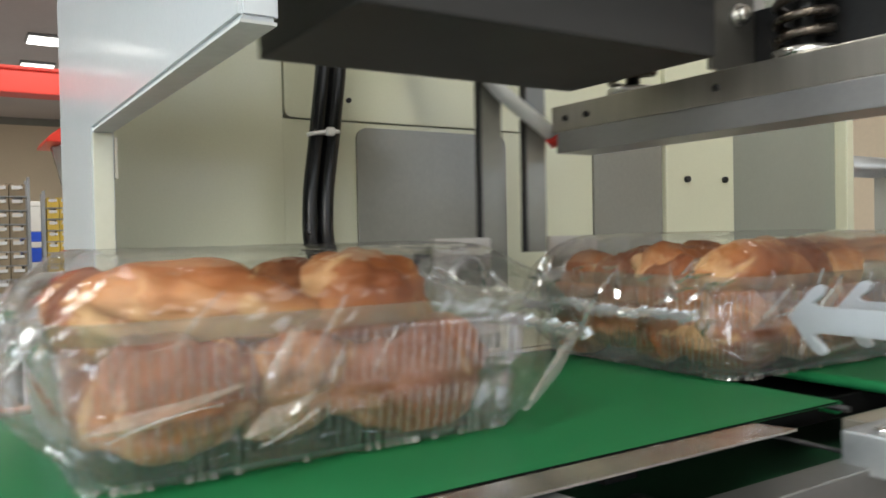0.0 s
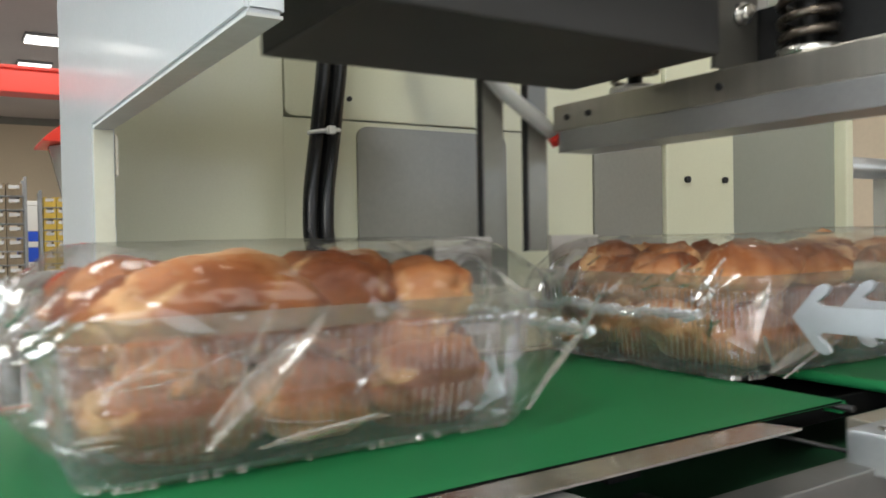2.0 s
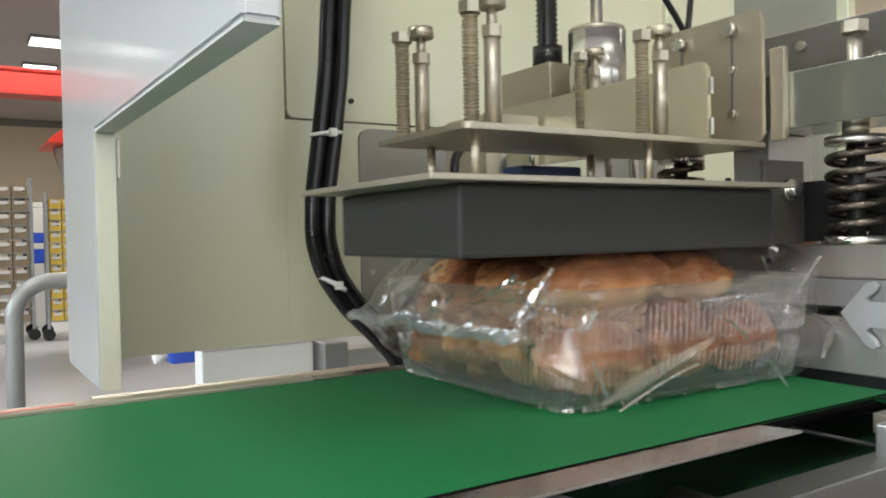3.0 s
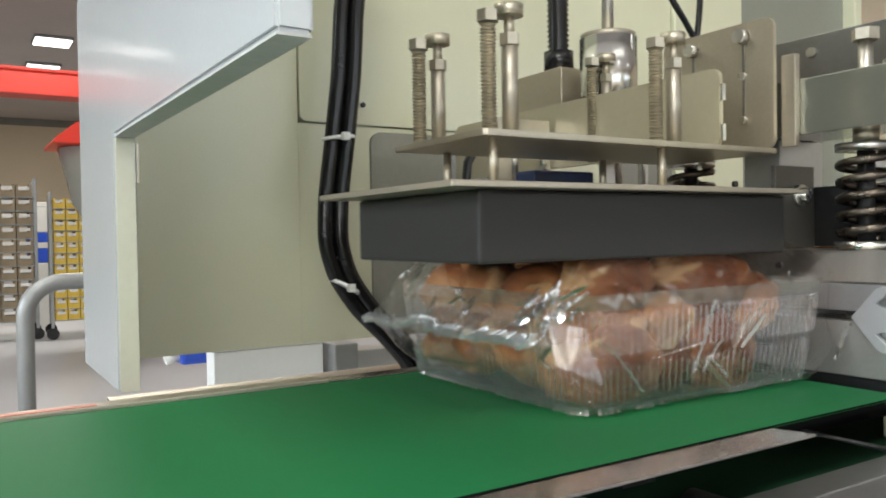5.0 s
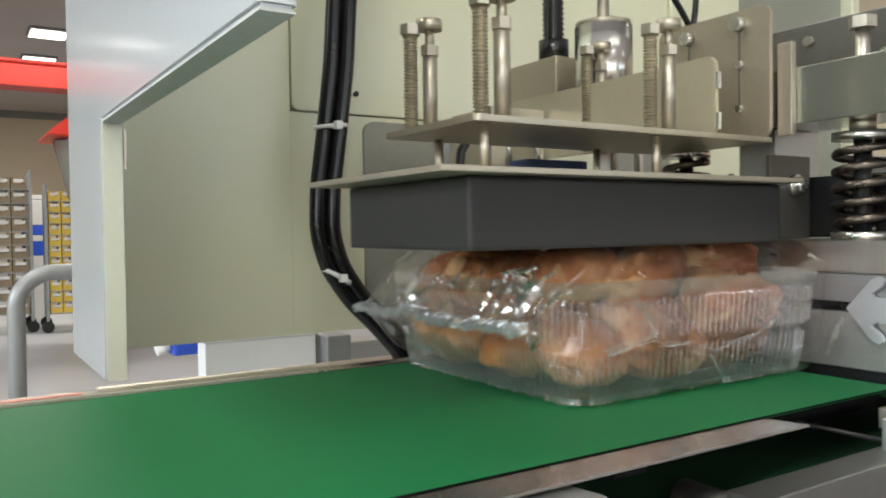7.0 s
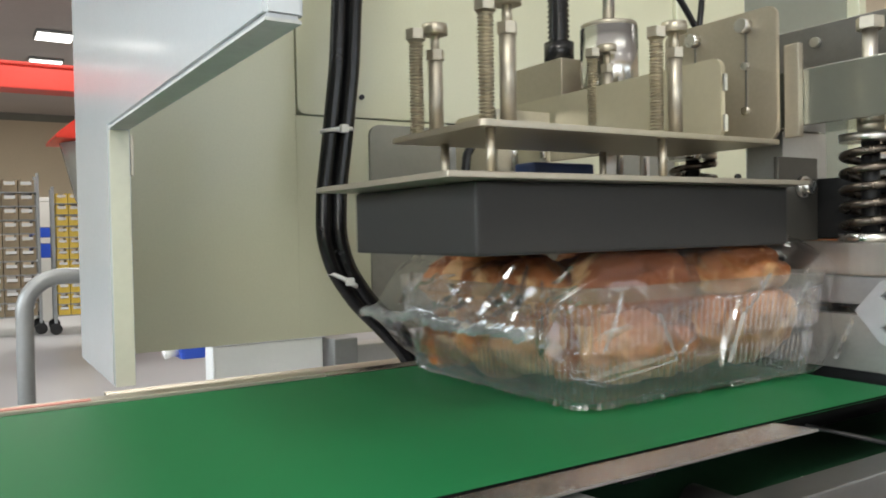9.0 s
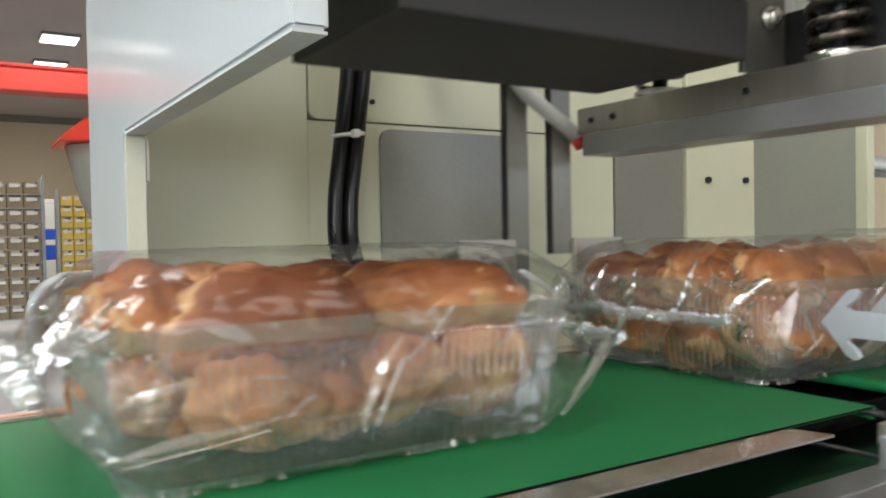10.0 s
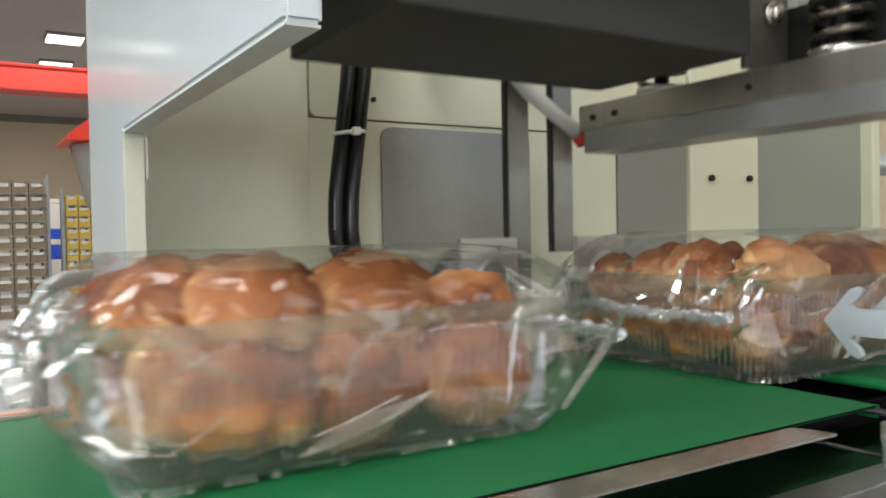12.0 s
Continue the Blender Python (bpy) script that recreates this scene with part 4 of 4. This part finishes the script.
def pack(n):
    rng = random.Random(100 + n)
    p = thing("pack_of_rolls", "clear film pack with brown bread rolls in a clear tray", "bread pack", "packs on the belt")
    tr = part("tray", TRAY, None, p, "clear ribbed plastic tray")
    part("rim", TRAY_RIM, None, tr, "milky rim of the tray")
    tagged(part("ribs", RIBS, None, tr), kind="stuff")
    tagged(part("foot_glints", FOOT_GLINTS, None, tr, "milky flecks for the glints at the tray's foot"), kind="stuff")
    f = part("film", FILMS[n % 4], None, p, "wrinkled clear film")
    shown, creases = BATCH[n if n in BATCH else n - 6]
    for me in fold_meshes(40 + n, creases):
        part("fold", me, None, f)
    part("seal", SEALS[0], None, f).location = (-0.064, 0, 0)
    part("seal", SEALS[1], None, f).location = (0.390, 0, 0)

    def put(x, y, z, long, high, turn, tilt):
        """One roll, of the kind nearest in shape, scaled to its half length and half height."""
        kind, a = min(((ROUND, 0.056), (MID, 0.068), (LONG, 0.084)), key=lambda q: abs(q[1] / 0.041 - long / high))
        o = part("roll", rng.choice(kind), None, p)
        k = high / 0.041
        room = long * 0.92
        o.location = (min(max(x, TX0 + room), TX - room), y, min(max(z, high * 0.8 + 0.004), 0.141 - high))
        o.rotation_euler = (radians(tilt), radians(rng.uniform(-14, 14)), radians(turn))
        o.scale = (long / a, k * rng.uniform(0.9, 1.0), k)

    for x, y, z, long, high in shown:
        put(x, y, z, long * 1.1, high * 1.14, rng.uniform(-16, 16), rng.choice((rng.uniform(-35, 20), rng.uniform(-35, 20), rng.uniform(50, 130))))
    for y in (0.61, 0.68, 0.745):
        put(0.02, y, 0.036 + rng.uniform(0, 0.012), 0.042, 0.038, rng.uniform(60, 120), rng.uniform(-40, 40))
        put(0.03, y, 0.088 + rng.uniform(0, 0.01), 0.046, 0.035, rng.uniform(40, 140), rng.uniform(-30, 30))
    for x in (0.06, 0.135, 0.205, 0.27):
        put(x, 0.595, rng.uniform(0.045, 0.06), 0.045, 0.04, rng.uniform(-60, 60), rng.uniform(-90, 90))
    for y in (0.652, 0.742):  # the rolls behind
        for x in (0.13, 0.205, 0.275):
            put(x + rng.uniform(-0.01, 0.01), y, 0.040 + rng.uniform(0, 0.006), 0.048, 0.038, rng.uniform(-40, 40), rng.uniform(-90, 90))
    for y in (0.648, 0.735):
        for x in (0.12, 0.235):
            put(x + rng.uniform(-0.02, 0.02), y, 0.094 + rng.uniform(0, 0.012), 0.056, 0.036, rng.uniform(-40, 40), rng.uniform(-30, 30))
    return p


PACKS = [(n, pack(n)) for n in range(-1, 8)]

# ---- loose things round the machine ----
for lx, ly in LAMPS:
    ceiling_panel(lx, ly)
rack(0.45, 9.45, CRATE, 4, 10, 0.66, 1.67, "tall rack trolley full of brown crates with pale labels", -2)
rack(1.17, 9.25, CRATE2, 4, 11, 0.52, 1.52, "rack trolley full of yellow crates", -4)


def red_funnel():
    f = thing("feed_funnel", "grey feed funnel with a slanted red rim on a stand", "funnel", at=(1.28, 8.0, FLOOR))
    part("body", bm_tube([(0, 0, 0.0), (0, 0, 1.1), (0, 0, 1.35), (0, 0, 1.62), (0, 0, 1.86)], 0.1, 20, radii=[0.16, 0.16, 0.3, 0.36, 0.42]), GREY, f)
    part("rim", bm_prism([(-0.5, 1.87), (-0.47, 1.92), (-0.3, 2.06), (0.3, 2.3), (0.5, 2.3), (0.5, 1.87)], "y", -0.42, 0.42, 0.01), RED, f, "red slanted rim")
    return f


red_funnel()
st = thing("box_stack", "stack of white and blue plastic boxes", "box stack", at=(0.93, 10.6, FLOOR))
for k, (mm, hh) in enumerate(((LABEL, 0.5), (LABEL, 0.26), (BLUE, 0.17), (LABEL, 0.07), (BLUE, 0.12), (LABEL, 0.3), (LABEL, 0.06))):
    zz = sum((0.5, 0.26, 0.17, 0.07, 0.12, 0.3, 0.06)[:k])
    part("box", bm_box(-0.13 + 0.01 * (k % 2), 0.13, -0.15, 0.15, zz + 0.002, zz + hh, 0.008), mm, st)


def cable_loom():
    c = thing("cable_loom", "black corrugated cables held with white ties", "cable")
    line = [(0.5, 1.03, 0.62), (0.477, 1.03, 0.487), (0.471, 1.03, 0.39), (0.459, 1.03, 0.297), (0.447, 1.03, 0.214), (0.445, 1.03, 0.151), (0.459, 1.03, 0.103), (0.494, 1.03, 0.053), (0.532, 1.03, 0.017), (0.575, 1.03, -0.03), (0.6, 1.03, -0.1)]
    fine = []
    for (p, q) in zip(line, line[1:]):
        n = max(2, int(math.dist(p, q) / 0.0022))
        fine += [Vector(p).lerp(Vector(q), k / n) for k in range(n)]
    for _ in range(70):
        fine = [fine[0]] + [(fine[i - 1] + fine[i] * 2 + fine[i + 1]) / 4 for i in range(1, len(fine) - 1)] + [fine[-1]]
    for dx, dy, r in ((-0.010, 0, 0.0118), (0.0115, -0.004, 0.0118)):
        part("corrugated_tube", bm_tube([v + Vector((dx, dy, 0)) for v in fine], r, 14, radii=[r * (1.0 if k % 2 else 0.9) for k in range(len(fine))]), BLACK, c)
    for p, d in (((0.459, 1.03, 0.300), (0.1, 1)), ((0.463, 1.03, 0.088), (-0.55, 1))):
        part("cable_tie", bm_tube([Vector(p) + Vector((-d[0], 0, d[1])).normalized() * s for s in (-0.0025, 0.0025)], 0.0235, 20), TIE, c, "white nylon tie")
        part("tie_head", bm_box(p[0] - 0.006, p[0] + 0.004, p[1] - 0.031, p[1] - 0.021, p[2] - 0.006, p[2] + 0.005, 0.001), TIE, c)
    return c


cable_loom()
gp = thing("guard_rail", "bent grey steel pipe railing", "railing")
bend = [(0.118, 1.9, FLOOR), (0.122, 1.9, 0.0)] + [(0.197 - 0.075 * math.cos(radians(q)), 1.9, 0.0 + 0.072 * math.sin(radians(q))) for q in range(10, 91, 10)] + [(0.6, 1.9, 0.072)]
part("pipe", bm_tube(bend, 0.018, 18), RAIL, gp)
wb = thing("white_cabinet", "narrow white painted cabinet low behind the belt", "cabinet")
part("body", bm_box(0.351, 0.546, 1.3, 1.345, FLOOR, -0.028, 0.003), ENAMEL, wb)
part("top", bm_box(0.347, 0.55, 1.296, 1.349, -0.0275, -0.02, 0.002), ENAMEL, wb)
fr = thing("machine_stand", "grey steel machine stand under the belt", "machine frame")
part("beam", bm_box(0.56, 2.2, 1.28, 1.33, -0.09, -0.045, 0.003), ALU, fr)
part("leg", bm_box(0.555, 0.6, 1.27, 1.33, FLOOR, -0.03, 0.003), RAIL, fr)
part("leg", bm_box(2.1, 2.16, 1.27, 1.33, FLOOR, -0.03, 0.003), RAIL, fr)
bb = thing("blue_bottle", "blue spray bottle with a white cap behind the belt", "bottle", at=(0.345, 1.42, -0.03))
part("body", bm_box(-0.02, 0.045, -0.02, 0.03, -0.03, 0.005, 0.006), BLUE, bb)
part("cap", bm_tube([(-0.022, 0, -0.012), (-0.045, 0, -0.018)], 0.011, 12), TIE, bb)
pr = thing("film_roller", "pale roller on a stand at the infeed side", "roller", at=(2.0, 1.25, 0.32))
part("drum", bm_tube([(0, 0, 0), (0.8, 0, 0)], 0.03, 24), ALU, pr)
part("stand", bm_box(0.3, 0.34, -0.02, 0.02, FLOOR - 0.32, -0.025, 0.002), GREY, pr)
part("end_cap", bm_tube([(-0.012, 0, 0), (-0.001, 0, 0)], 0.02, 20), BLACK, pr)


# ---- what moves ----
SHUTTLE = (  # phase of the two-second beat, belt end x, lift of the head
    (0.0, 0.674, 0.188), (0.1, 0.730, 0.200), (0.2, 0.780, 0.185), (0.3, 0.810, 0.145), (0.4, 0.828, 0.121), (0.5, 0.822, 0.110),
    (0.6, 0.813, 0.073), (0.7, 0.800, 0.033), (0.8, 0.782, 0.010), (0.9, 0.770, 0.005), (1.0, 0.753, 0.003), (1.1, 0.731, 0.001),
    (1.2, 0.702, 0.0), (1.3, 0.679, 0.009), (1.4, 0.662, 0.019), (1.5, 0.644, 0.036), (1.6, 0.630, 0.059), (1.7, 0.625, 0.091),
    (1.8, 0.632, 0.121), (1.9, 0.650, 0.157), (2.0, 0.674, 0.188))
TRAVEL = (  # seconds after a pack's beat, x of its leading end
    (-16.0, 4.107), (-2.0, 1.097), (-1.5, 0.953), (-1.0, 0.878), (-0.5, 0.758), (0.0, 0.667), (0.2, 0.610), (0.5, 0.523), (0.8, 0.473), (1.0, 0.446),
    (1.2, 0.391), (1.5, 0.277), (1.8, 0.154), (2.0, 0.075), (2.2, 0.015), (2.5, -0.10), (2.6, -0.153), (2.7, -0.215), (2.8, -0.300), (3.0, -0.46), (4.0, -1.1), (14.0, -3.3))


def shuttle(t):
    ph = t % 2.0
    a = np.array(SHUTTLE)
    return float(np.interp(ph, a[:, 0], a[:, 1])), float(np.interp(ph, a[:, 0], a[:, 2]))


def lag(t):
    """How far the side bars trail the jaws while these are shut."""
    return float(np.interp(t % 2.0, (0.0, 0.5, 0.8, 1.0, 1.5, 1.8, 2.0), (0.005, 0.008, -0.02, -0.034, -0.033, -0.014, 0.005)))


def travel(s):
    a = np.array(TRAVEL)
    if s < -2.0:
        k = math.floor((-s) / 2.0)
        return float(np.interp(s + 2.0 * k, a[:, 0], a[:, 1])) + 0.43 * k
    return float(np.interp(s, a[:, 0], a[:, 1]))


def motions():
    ticks = [k / 10 for k in range(121)]
    walk(head, [(t, pose(shuttle(t)[0], 0, shuttle(t)[1])) for t in ticks])
    walk(jaw_low, [(t, pose(shuttle(t)[0], 0, -0.8 * shuttle(t)[1] - 0.2 * max(0.0, shuttle(t)[1] - 0.11))) for t in ticks])
    walk(carriage, [(t, pose(shuttle(t)[0] + lag(t), 0, 0)) for t in ticks])
    for ob in (belt_out, belt_in, blade_a, blade_b):
        walk(ob, [(t, pose(shuttle(t)[0], 0, 0)) for t in ticks])
    for n, p in PACKS:
        walk(p, [(t, pose(travel(t - 2.0 * n), 0, 0.0005)) for t in ticks])


motions()
